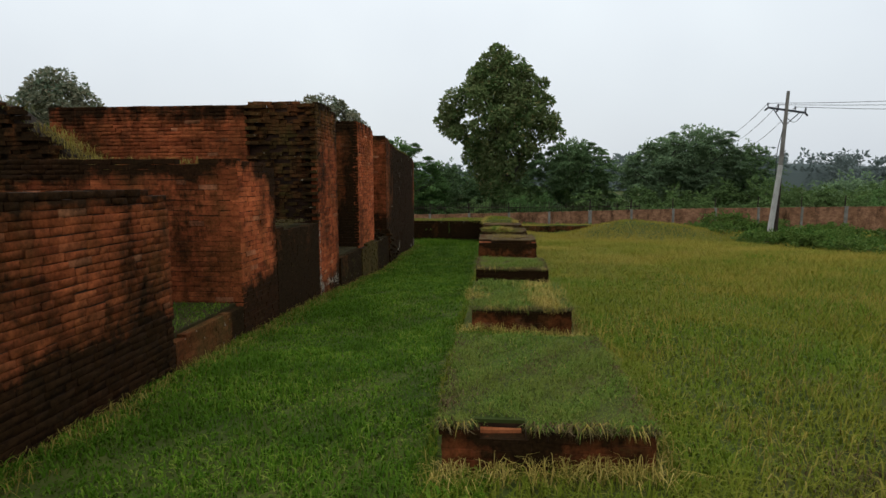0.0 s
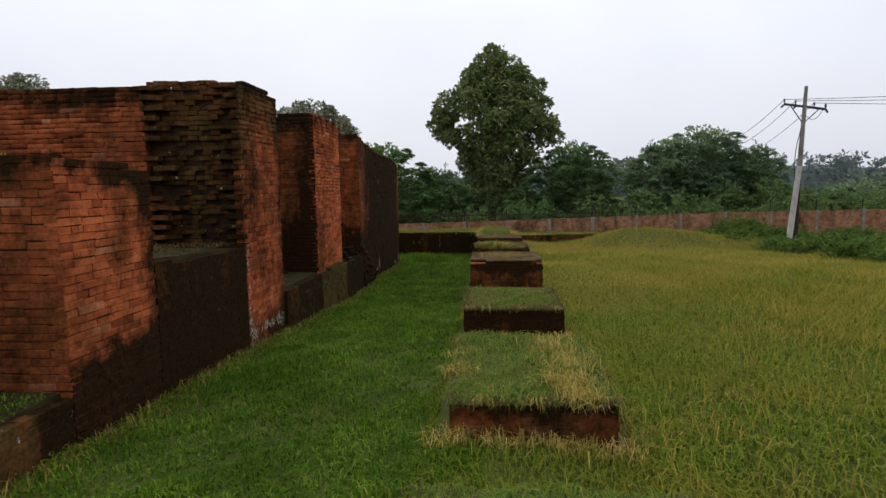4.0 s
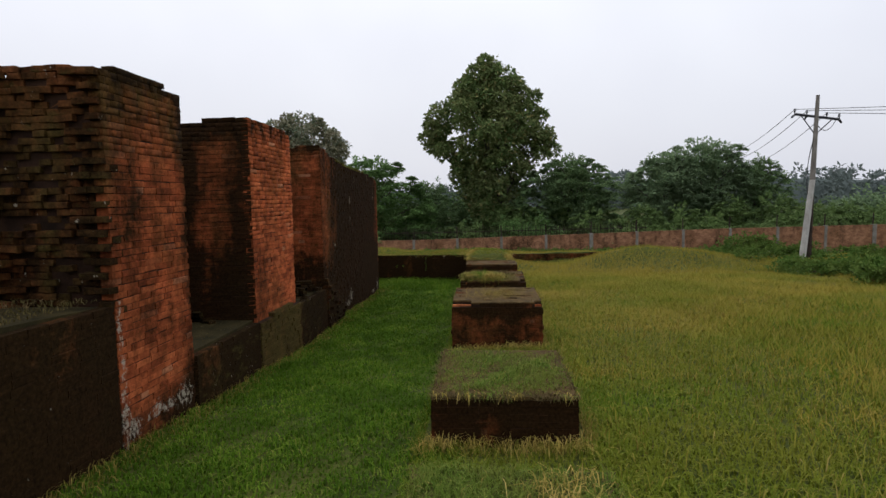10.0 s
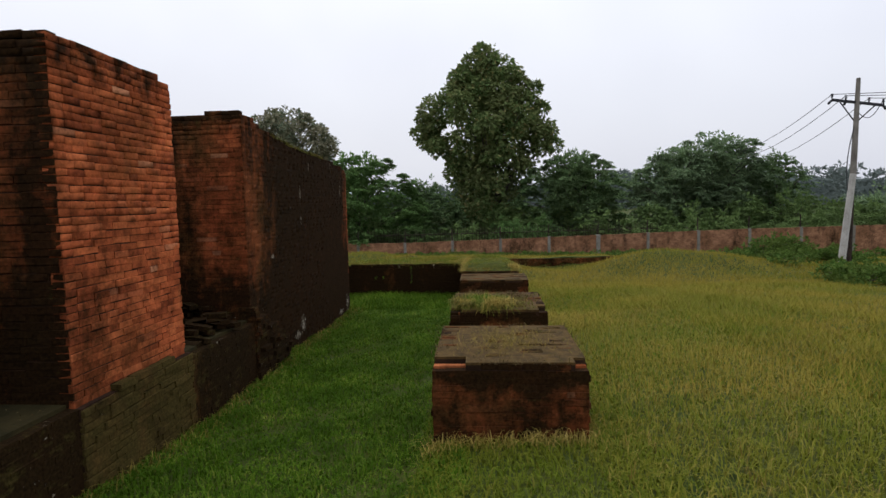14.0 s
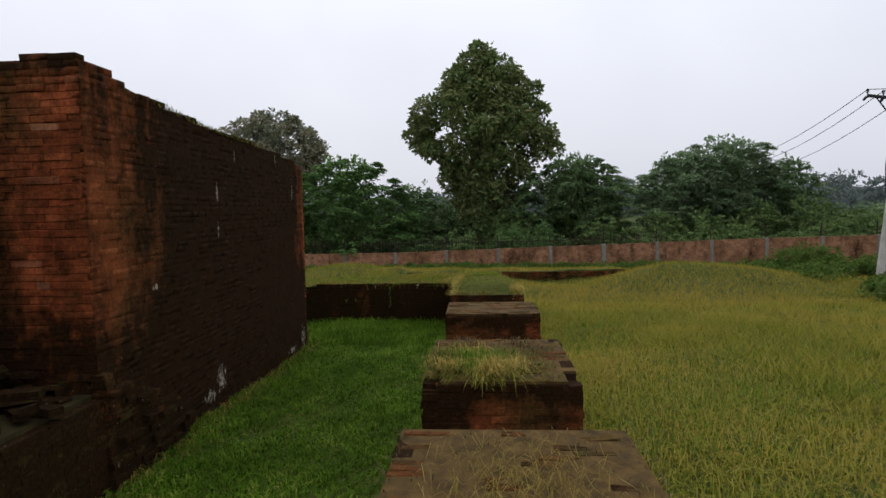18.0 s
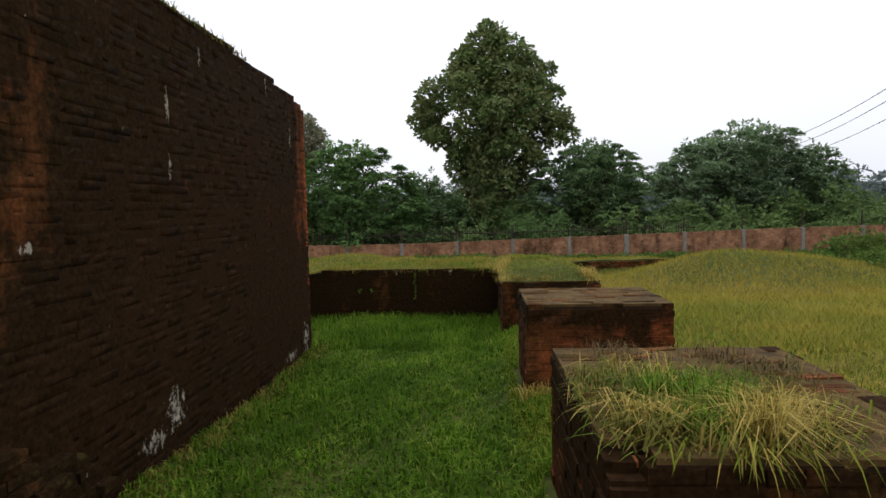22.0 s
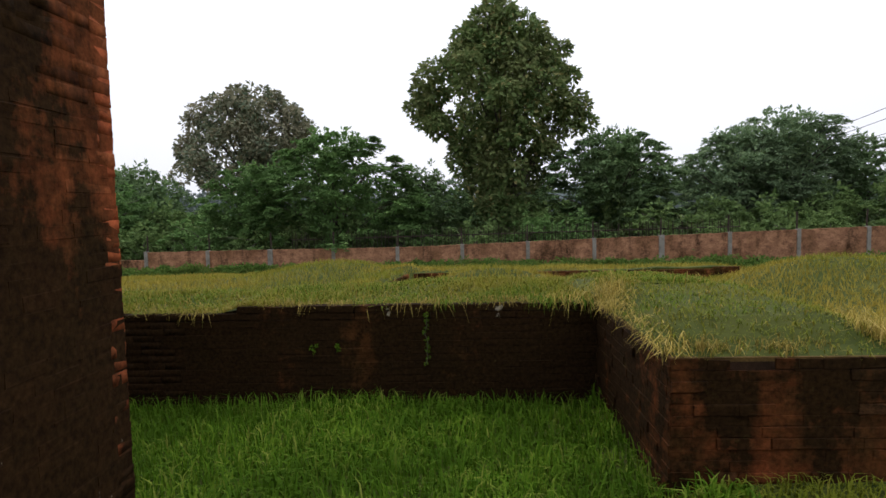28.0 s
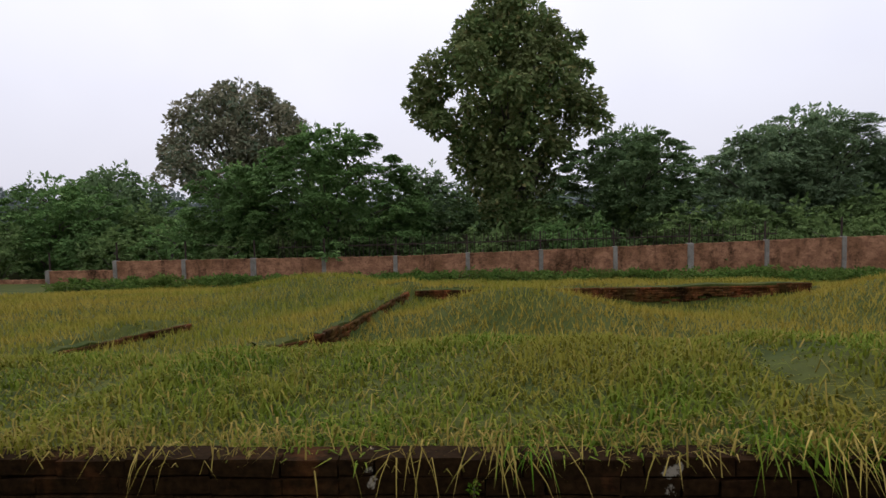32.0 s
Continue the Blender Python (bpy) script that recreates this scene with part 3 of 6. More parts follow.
class Face:
    """Bricks laid in courses on one upright face, from a to b (plan points), the face looking to the right of that way."""

    def __init__(self, a, b, low, high, pair, seed, rough=0.003, gaps=0.0, teeth=False, near=None, singles=300):
        self.a, self.b = np.array(a, float), np.array(b, float)
        self.low, self.high, self.pair, self.rough, self.gaps, self.teeth = low, high, pair, rough, gaps, teeth
        self.near, self.singles, self.seed = near, singles, seed

    def bricks(self):
        r = np.random.default_rng(self.seed)
        way = self.b - self.a
        width = float(np.hypot(*way))
        way = way / width
        turn = math.atan2(way[1], way[0])
        out = []
        z_all = [self.low(s * width) for s in np.linspace(0, 1, 9)]
        z = min(z_all)
        top = max(self.high(s * width) for s in np.linspace(0, 1, 25))
        n = 0
        while z < top:
            s = 0.0 if n % 2 else -0.09
            while s < width - 0.03:
                i = int(r.choice(4, p=(0.22, 0.28, 0.28, 0.22)))
                if self.teeth and 0.2 < s < width - 0.36 and r.random() < 0.7:
                    i = 0
                l = LENGTHS[i]
                if s < 0:
                    i, l, s = 0, LENGTHS[0], 0.0
                room = width - s
                if room < l + 0.05:
                    i = max([k for k in range(4) if LENGTHS[k] <= room + 0.012] or [0])
                    l = LENGTHS[i]
                mid = s + l / 2
                if self.low(mid) - 0.05 < z < self.high(mid) - 0.042 and (r.random() > self.gaps or z > top - 0.3):
                    deep = r.normal(0, self.rough)
                    if self.teeth and n % 2 and (s < 0.18 or s > width - 0.34):
                        deep = -0.055 + r.normal(0, 0.012)
                    elif self.teeth:
                        deep = 0.03 + abs(r.normal(0.03, 0.04))
                    deep = deep if self.teeth or self.rough > 0.015 else min(deep, 0.004)
                    p = self.a + way * min(mid, width - l / 2)
                    nrm = np.array((way[1], -way[0]))
                    p = p - nrm * deep
                    out.append((p[0], p[1], z + BRICK_H / 2 + r.normal(0, 0.002), turn + r.normal(0, 0.06 if self.teeth else 0.005), r.normal(0, 0.03 if self.teeth else 0.006), i, int(r.integers(3))))
                s += l + 0.0025
            z += COURSE
            n += 1
        return out


def lay(parent, faces):
    """Lays the faces' bricks: those nearest to a chosen stretch as single parts, the rest joined."""
    for f in faces:
        rows = f.bricks()
        if not rows:
            continue
        if f.near is not None:
            rows.sort(key=lambda q: (q[0] - f.near[0]) ** 2 + (q[1] - f.near[1]) ** 2 + (q[2] - f.near[2]) ** 2)
        ones = rows[: f.singles]
        base = parent.matrix_world.translation if parent.parent else parent.location
        for x, y, z, turn, tilt, i, k in ones:
            ob = new("brick", brick_data(i, k, f.pair[0]))
            ob.parent = parent
            ob.matrix_basis = Matrix.Translation((x - base[0], y - base[1], z - base[2])) @ Euler((0, tilt, turn)).to_matrix().to_4x4()
        rest = rows[f.singles :]
        if rest:
            vs, ts, n = [], [], 0
            for x, y, z, turn, tilt, i, k in rest:
                v, t = SHAPES[i][k]
                c, s = math.cos(turn), math.sin(turn)
                lx, ly, lz = v[:, 0], v[:, 1], v[:, 2] - tilt * v[:, 0]
                vs.append(np.stack([x + c * lx - s * ly - base[0], y + s * lx + c * ly - base[1], z + lz - base[2]], 1))
                ts.append(t + n)
                n += len(v)
            ob = tri_mesh("brickwork", np.concatenate(vs), np.concatenate(ts), f.pair[1], parent)
            tagged(ob, "further courses of the same old brick", kind="stuff")


def jag(seed, amount, step=0.45):
    """An uneven, stepped top: a drop that changes every so often along the wall."""
    r = np.random.default_rng(seed)
    drops = r.uniform(0, 1, 200) ** 2 * amount
    return lambda s: float(drops[int(max(s, 0) / step) % 200])


def core_bm(x0, x1, y0, y1, z0, top):
    """The body of a wall, its top following top(x, y)."""
    bm = bmesh.new()
    n = max(1, int(max(x1 - x0, y1 - y0) / 0.5))
    along_y = (y1 - y0) > (x1 - x0)
    rows = []
    for k in range(n + 1):
        f = k / n
        if along_y:
            pts = ((x0, y0 + f * (y1 - y0)), (x1, y0 + f * (y1 - y0)))
        else:
            pts = ((x0 + f * (x1 - x0), y1), (x0 + f * (x1 - x0), y0))
        rows.append([bm.verts.new((x, y, z)) for x, y in pts for z in (z0, float(top(x, y)))])
    for a, b in zip(rows, rows[1:]):
        bm.faces.new((a[1], b[1], b[3], a[3]))
        bm.faces.new((a[0], a[2], b[2], b[0]))
        bm.faces.new((a[0], b[0], b[1], a[1]))
        bm.faces.new((a[2], a[3], b[3], b[2]))
    bm.faces.new((rows[0][0], rows[0][1], rows[0][3], rows[0][2]))
    bm.faces.new((rows[-1][0], rows[-1][2], rows[-1][3], rows[-1][1]))
    bmesh.ops.recalc_face_normals(bm, faces=bm.faces)
    return bm


XW = -1.70   # plan line of the wall faces beside the strip
IN = 0.008   # the body lies this far behind the brick faces


def strip_low(y0, up=1):
    return lambda s: float(ground_z(XW + 0.1, y0 + s)) - 0.1


def ruin(name, label, x0, y0, y1, top, face_pair, end_pair, seed, floor_z, top_jag=0.08, teeth_to=None, singles=300, xface=XW, steps=()):
    """A cross wall of the ruin: its end face beside the strip, and its side that faces the walker."""
    ob = thing(name, label, "wall", ((x0 + xface) / 2, (y0 + y1) / 2, 0.0), "ruined cell walls", "structure")
    ragged = jag(seed, top_jag)
    # steps: (distance from the end face, drop) of lost courses along the flank
    j = lambda d: ragged(d) * 0.6 + max([0.0] + [q for a, b, q in steps if a <= d < b])
    deep = y1 - y0
    bm = core_bm(x0, xface - IN, y0 + (IN if teeth_to is None else 0.1), y1 - 0.02, 0.0, lambda x, y: top - 0.14)
    bm.transform(Matrix.Translation((-ob.location.x, -ob.location.y, 0)))
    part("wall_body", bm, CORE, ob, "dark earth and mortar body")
    faces = [Face((xface, y0 + 0.004), (xface, y1), strip_low(y0), lambda s: top - ragged(s) * 0.5 - j(0) * (s < 0.3) - 0.0625 * (s > deep - 0.24), end_pair, seed + 1, near=(xface, (y0 + y1) / 2, 1.2), singles=singles)]
    wide = xface - x0
    if teeth_to is None:
        faces.append(Face((x0, y0), (xface - 0.006, y0), lambda s: floor_z - 0.1, lambda s: top - j(wide - s), face_pair, seed + 2, near=(xface, y0, 2.0), singles=singles))
    else:
        cut = wide - teeth_to
        faces.append(Face((xface - teeth_to, y0), (xface, y0), lambda s: floor_z - 0.1, lambda s: top - j(teeth_to - s), TORN, seed + 2, rough=0.03, gaps=0.14, teeth=True, near=(xface, y0, 2.0), singles=singles))
        faces.append(Face((x0, y0), (xface - teeth_to, y0), lambda s: floor_z - 0.1, lambda s: top - j(wide - s), face_pair, seed + 3, near=(xface - teeth_to, y0, 2.8), singles=100))
    return ob, faces, j


def ledge(name, label, y0, y1, z_top, pair, seed, xface=XW, x0=-6.4, fall=0.0):
    """The stump of a cell's front wall with the cell's earth floor behind it."""
    ob = thing(name, label, "wall", ((x0 + xface) / 2, (y0 + y1) / 2, 0.0), "stumps of cell front walls", "structure")
    bm = core_bm(x0, xface - 0.1, y0, y1, 0.0, lambda x, y: z_top - 0.012 + fall * (y - y0))
    bm.transform(Matrix.Translation((-ob.location.x, -ob.location.y, 0)))
    part("cell_floor", bm, TOP_SOIL, ob, "bare earth with short grass")
    bm = core_bm(xface - 0.3, xface - 0.001, y0 + 0.01, y1 - 0.01, 0.0, lambda x, y: z_top - 0.075 + fall * (y - y0))
    bm.transform(Matrix.Translation((-ob.location.x, -ob.location.y, 0)))
    part("mortar_bed", bm, pair[1], ob, "algae-smeared joints between the bricks")
    chip = jag(seed + 7, 0.075, 0.31)
    return ob, [Face((xface, y0), (xface, y1), strip_low(y0), lambda s: z_top + fall * s - chip(s), pair, seed, rough=0.002, near=(xface, (y0 + y1) / 2, 0.9))]


jobs = []
# cross walls and stumps, in walking order
o, f, j0 = ruin("wall_south", "low red brick wall end with black algae streaks", -4.6, -3.0, 5.85, 2.48, FIRST, FIRST, 100, 0.9, 0.10)
jobs.append((o, f))
o, f = ledge("wall_stump", "knee-high stump of a mossy brick front wall", 5.85, 7.36, 1.02, STUMP, 140)
jobs.append((o, f))
o, f, j1 = ruin("wall_first_pier", "red brick cross wall with a rounded, worn top", -5.2, 7.36, 8.50, 2.78, FIRST_SIDE, FIRST_PIER, 200, 1.0, 0.10)
jobs.append((o, f))
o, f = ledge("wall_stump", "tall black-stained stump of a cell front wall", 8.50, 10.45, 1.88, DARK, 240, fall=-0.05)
jobs.append((o, f))
o, f, j2 = ruin("wall_tall_pier", "tall red brick cross wall with a torn, toothed flank", -6.6, 10.45, 11.72, 3.93, MIXED, RED_FOOT, 300, 1.8, 0.06, teeth_to=1.24, steps=((0.0, 0.3, 0.07), (1.2, 9.0, 0.09)))
jobs.append((o, f))
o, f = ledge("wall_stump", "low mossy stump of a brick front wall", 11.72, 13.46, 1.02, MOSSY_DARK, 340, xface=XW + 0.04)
jobs.append((o, f))
o, f, j3 = ruin("wall_second_pier", "tall bright red brick cross wall end", -5.6, 13.46, 15.12, 3.88, STREAKED, RED, 400, 0.95, 0.04, steps=((0.72, 1.0, 0.06), (1.0, 9.0, 0.10)))
jobs.append((o, f))
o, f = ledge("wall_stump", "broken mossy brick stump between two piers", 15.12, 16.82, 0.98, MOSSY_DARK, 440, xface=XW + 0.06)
jobs.append((o, f))

# the mossy plinth that runs on under the second pier
plinth = thing("wall_plinth", "olive-brown mossy plinth under a brick pier", "wall", (XW - 0.1, 14.3, 0), "", "structure")
bm = core_bm(-0.3, 0.1 - IN + 0.06, -0.84, 0.84, 0.0, lambda x, y: 0.97)
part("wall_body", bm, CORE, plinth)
jobs.append((plinth, [Face((XW + 0.07, 13.46), (XW + 0.07, 15.14), strip_low(13.46), lambda s: 1.03 - 0.065 * (s < 0.4) - 0.06 * (s > 1.3), OLIVE, 470, rough=0.012, near=(XW, 14.3, 0.6))]))
broken = thing("wall_plinth", "broken mossy plinth at the start of the long wall", "wall", (XW - 0.1, 17.2, 0), "", "structure")
bm = core_bm(-0.3, 0.2 - 0.02, -0.4, 0.9, 0.0, lambda x, y: 1.04 - 0.52 * (y + 0.4))
part("wall_body", bm, MOSSY_DARK[1], broken)
jobs.append((broken, [Face((XW + 0.10, 16.8), (XW + 0.10, 18.1), strip_low(16.8), lambda s: 1.12 - 0.52 * s, MOSSY_DARK, 480, rough=0.03, gaps=0.06, near=(XW, 17.2, 0.6)),
                      Face((XW - 0.35, 16.8), (XW + 0.10, 16.8), lambda s: 0.7, lambda s: 1.12, MOSSY_DARK, 483, rough=0.02, singles=60)]))

# the long closed wall, blackened, with grass on its top
LONG0, LONG1 = 16.82, 22.55
long_top = lambda y: float(interp(y, (16.8, 3.80), (17.5, 3.67), (18.5, 3.55), (19.5, 3.50), (20.5, 3.48), (21.6, 3.41), (22.1, 3.35), (22.6, 3.26)))
lw = thing("wall_long", "long brick wall blackened by algae, grass along its top", "wall", (-3.6, 19.7, 0), "", "structure")
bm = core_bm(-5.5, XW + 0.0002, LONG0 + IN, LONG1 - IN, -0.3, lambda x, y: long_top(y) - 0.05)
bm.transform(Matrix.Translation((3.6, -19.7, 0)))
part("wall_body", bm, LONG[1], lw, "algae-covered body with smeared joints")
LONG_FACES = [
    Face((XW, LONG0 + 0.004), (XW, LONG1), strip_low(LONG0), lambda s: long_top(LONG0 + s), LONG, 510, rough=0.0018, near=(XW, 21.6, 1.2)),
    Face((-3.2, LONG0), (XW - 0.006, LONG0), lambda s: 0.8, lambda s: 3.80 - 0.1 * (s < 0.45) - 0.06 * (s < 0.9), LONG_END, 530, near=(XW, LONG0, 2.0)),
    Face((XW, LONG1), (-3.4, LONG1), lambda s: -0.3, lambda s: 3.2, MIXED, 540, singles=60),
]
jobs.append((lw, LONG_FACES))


def rubble(label, x0, x1, y0, y1, z, count, seed, pair):
    """Loose bats of brick heaped against a wall foot; the heap rises towards y1."""
    ob = thing("brick_rubble", label, "rubble", ((x0 + x1) / 2, (y0 + y1) / 2, z), "loose bricks in the cells")
    rr = np.random.default_rng(seed)
    for k in range(count):
        x, f = rr.uniform(x0, x1), rr.random() ** 0.7
        lift = int(rr.uniform(0, 1 + 3.2 * f)) * 0.055
        c = new("brick", brick_data(int(rr.integers(0, 4)), int(rr.integers(3)), pair[0]))
        c.parent = ob
        c.matrix_basis = Matrix.Translation((x - ob.location.x, y0 + f * (y1 - y0) - ob.location.y, 0.022 + lift)) @ Euler((rr.normal(0, 0.12), rr.normal(0, 0.08), rr.normal(0, 0.5) + math.pi * rr.integers(2))).to_matrix().to_4x4()


rubble("mossy broken bricks heaped at the foot of the long wall", -3.1, -1.85, 16.45, 16.80, 0.945, 30, 491, MOSSY_DARK)
rubble("dark broken bricks at the foot of a tall pier", -3.9, -2.3, 13.1, 13.42, 0.985, 34, 492, MOSSY_DARK)
rubble("brick crumbs along a broken ledge", -2.2, -1.72, 15.2, 16.3, 0.94, 16, 493, MOSSY_DARK)

# closing walls of the cells, far from the strip
closing = thing("wall_back", "ruined brick back wall of the cells", "wall", (-6.9, 9, 0), "", "structure")
bm = core_bm(-0.4, 0.4, -12.0, 13.6, 0.0, lambda x, y: 2.6 + 0.25 * math.sin(y * 1.3) + 0.12 * math.sin(y * 4.1))
part("wall_body", bm, CORE, closing)

# ---- low wall and bank at the end of the strip ----
end_bank = thing("wall_north", "low brick retaining wall with an overgrown grass top", "wall", (-2.0, 25.0, 0), "", "structure")


def mound(x, y):
    """Turf that swells over the joined pier and the corner of the bank."""
    return 0.15 * smooth(x, 0.90, 1.25) * smooth(-x, -2.40, -2.05) * smooth(y, 23.10, 23.6) * smooth(-y, -27.2, -25.6)


def bank_mesh():
    """A grassy bank behind the retaining wall that runs out into the field."""
    xs, ys = np.arange(-9.0, 2.31, 0.29), np.arange(24.95, 30.3, 0.25)
    X, Y = np.meshgrid(xs, ys)
    k = smooth(Y, 26.3, 29.9)
    g = ground_z(X, Y)
    Z = (0.80 + 0.03 * np.sin(X * 1.7 + Y)) * (1 - k) + (g - 0.08) * k
    Z = Z + mound(X, Y) - 0.5 * smooth(X, 1.9, 2.4) * (Y > 24.9) - 0.10 * smooth(-X, 2.1, 2.5) * (1 - k)
    w = len(xs)
    c = (np.arange(len(ys) - 1)[:, None] * w + np.arange(w - 1)[None]).ravel()
    t = np.concatenate([np.stack([c, c + 1, c + w + 1], 1), np.stack([c, c + w + 1, c + w], 1)])
    return np.stack([X.ravel() + 2.0, Y.ravel() - 25.0, Z.ravel()], 1), t


bv, bt = bank_mesh()
bank = tri_mesh("grass_bank", bv, bt, SOIL, end_bank)
bm = bmesh.new()
box_bm(bm, -9.0 + 2.0, 0.98 + 2.0, 0.0 - 0.1 + 0.003, 0.6, -0.4, 0.69)
part("wall_body", bm, END_WALL[1], end_bank)
jobs.append((end_bank, [Face((-5.2, 24.90), (0.98, 24.90), lambda s: -0.24, lambda s: 0.84 if s > 2.94 else 0.77, END_WALL, 600, rough=0.002, near=(-0.3, 24.9, 0.6))]))


# ---- row of brick piers ----
PX0, PX1 = 1.04, 2.34


def pier(label, y0, y1, top, pair, seed, x0=PX0, x1=PX1, bare=0.0, cover=PIER_TOP, notches=()):
    """A low brick pier; notches (from, to, depth) are bricks broken out of the top course along its front."""
    ob = thing("brick_pier", label, "brick pier", ((x0 + x1) / 2, (y0 + y1) / 2, float(ground_z(1.7, y0)) - 0.05), "row of brick piers")
    cx, cy, cz = ob.location
    wide = x1 - x0
    bm = core_bm(x0 + 0.003, x1 - 0.003, y0 + 0.003, y1 - 0.003, -0.3, lambda x, y: top - 0.078)
    bm.transform(Matrix.Translation((-cx, -cy, -cz)))
    part("core", bm, pair[1], ob, "core of brick with smeared joints")
    edges = sorted({IN, wide - IN, *[min(max(e, IN), wide - IN) for q in notches for e in q[:2]]})
    for e0, e1 in zip(edges, edges[1:]):
        back = max([q[2] for q in notches if q[0] < (e0 + e1) / 2 < q[1]] or [IN])
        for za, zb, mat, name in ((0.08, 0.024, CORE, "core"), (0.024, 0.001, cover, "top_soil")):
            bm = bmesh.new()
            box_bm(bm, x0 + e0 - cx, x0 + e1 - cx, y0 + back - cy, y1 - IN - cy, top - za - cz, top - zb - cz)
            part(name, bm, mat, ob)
    r = random.Random(seed)
    cut = [r.uniform(0.012, 0.03) for _ in range(30)]
    drop = lambda s: 0.0625 if any(q[0] - 0.02 < s < q[1] + 0.02 for q in notches) else 0.0
    hi = lambda s: top - cut[int(max(s, 0) / 0.3) % 30]
    left = max([q[2] for q in notches if q[0] <= 0] or [0])
    right = max([q[2] for q in notches if q[1] >= wide] or [0])
    fs = [Face((x0 + 0.004, y0), (x1 - 0.004, y0), lambda s: float(ground_z(x0 + s, y0)) - 0.08, lambda s: hi(s) - drop(s), pair, seed, near=((x0 + x1) / 2, y0, top), rough=0.006),
          Face((x0, y1), (x0, y0 + 0.006), lambda s: float(ground_z(x0 - 0.2, y1 - s)) - 0.08, lambda s: hi(s) - (0.0625 if left and s > y1 - y0 - left else 0), pair, seed + 1, near=(x0, y0, top), rough=0.006),
          Face((x1, y0 + 0.006), (x1, y1), lambda s: float(ground_z(x1 + 0.2, y0 + s)) - 0.08, lambda s: hi(s) - (0.0625 if s < right else 0), pair, seed + 2, near=(x1, y0, top), rough=0.006, singles=60)]
    jobs.append((ob, fs))
    for q in notches:
        # the next course shows in the gap
        n = max(1, int((q[1] - q[0]) / 0.25))
        for k in range(n):
            i = 3 if q[1] - q[0] > 0.27 else 0
            c = new("brick", brick_data(i, k % 3, ORANGE[0] if k == 0 and q[0] < 0.5 else MIXED[0]))
            c.parent = ob
            px = min(max(x0 + q[0] + LENGTHS[i] * (k + 0.5) + 0.01, x0 + LENGTHS[i] / 2 + 0.008), x1 - LENGTHS[i] / 2 - 0.008)
            c.matrix_basis = Matrix.Translation((px - cx, y0 + 0.12 - cy, top - 0.052 - cz)) @ Euler((radians(-90), 0, 0.05)).to_matrix().to_4x4()
    if bare:
        # worn bricks lying flat on the top
        rr = np.random.default_rng(seed + 5)
        y = y0 + 0.037
        while y < y1 - 0.035:
            x = x0 + 0.006 + rr.uniform(0, 0.03)
            while x < x1 - 0.12:
                i = int(rr.integers(1, 4))
                if x + LENGTHS[i] < x1 - 0.004 and rr.random() < bare and not any(q[0] - LENGTHS[i] < x - x0 < q[1] and y - y0 < q[2] + 0.03 for q in notches):
                    b = new("brick", brick_data(i, int(rr.integers(3)), MOSS_TOP[0] if rr.random() < 0.8 else MOSSY[0]))
                    b.parent = ob
                    b.matrix_basis = Matrix.Translation((x + LENGTHS[i] / 2 - cx, y - cy, top + 0.001 + rr.normal(0, 0.002) - cz)) @ Euler((radians(-90) + rr.normal(0, 0.03), rr.normal(0, 0.03), rr.normal(0, 0.06))).to_matrix().to_4x4()
                x += LENGTHS[i] + 0.012
            y += 0.066
    return ob


PIERS = (
    (4.10, 6.20, 1.00), (7.34, 9.14, 1.00), (10.42, 11.92, 1.00), (14.28, 15.78, 1.10), (16.84, 18.32, 1.07), (20.02, 21.02, 1.03),
)
PIER_X = ((1.04, 2.34), (1.11, 2.28), (1.07, 2.31), (1.02, 2.40), (1.04, 2.34), (1.04, 2.34))
pier("low brick pier with close-cropped turf on top", 4.10, 6.20, 1.00, PIER_BRICK, 700, cover=SOIL, notches=((0.2, 0.52, 0.12),))
pier("low brick pier, turf top with a yellow tuft", 7.34, 9.14, 1.00, PIER_BRICK, 710, 1.11, 2.28, cover=SOIL)
pier("brick pier with a mossy brick edge and worn turf", 10.42, 11.92, 1.00, PIER_DARK, 720, 1.07, 2.31)
pier("brick pier with bare worn top and dry straw", 14.28, 15.78, 1.10, PIER_BRICK, 730, 1.02, 2.40, bare=0.35, notches=((0.0, 0.30, 0.2), (1.26, 1.38, 0.16)))
pier("dark brick pier under a mop of long grass", 16.84, 18.32, 1.07, PIER_DARK, 740, bare=0.35, notches=((0.0, 0.16, 0.16), (1.18, 1.30, 0.3)))
pier("brick pier with a flat bare mossy top", 20.02, 21.02, 1.03, PIER_BRICK, 750, bare=0.5)
joined = pier("overgrown brick pier joined to the end bank", 23.10, 24.98, 0.82, PIER_DARK, 760, 0.96, 2.36)
bm = bmesh.new()
mx, my = np.linspace(0.975, 2.345, 12), np.linspace(23.115, 24.94, 14)
rows = [[bm.verts.new((x - joined.location.x, y - joined.location.y, 0.815 + float(mound(x, y)) - joined.location.z)) for x in mx] for y in my]
for u, v in zip(rows, rows[1:]):
    for q in range(11):
        bm.faces.new((u[q], u[q + 1], v[q + 1], v[q]))
part("turf_mound", bm, SOIL, joined, "swollen turf on top")

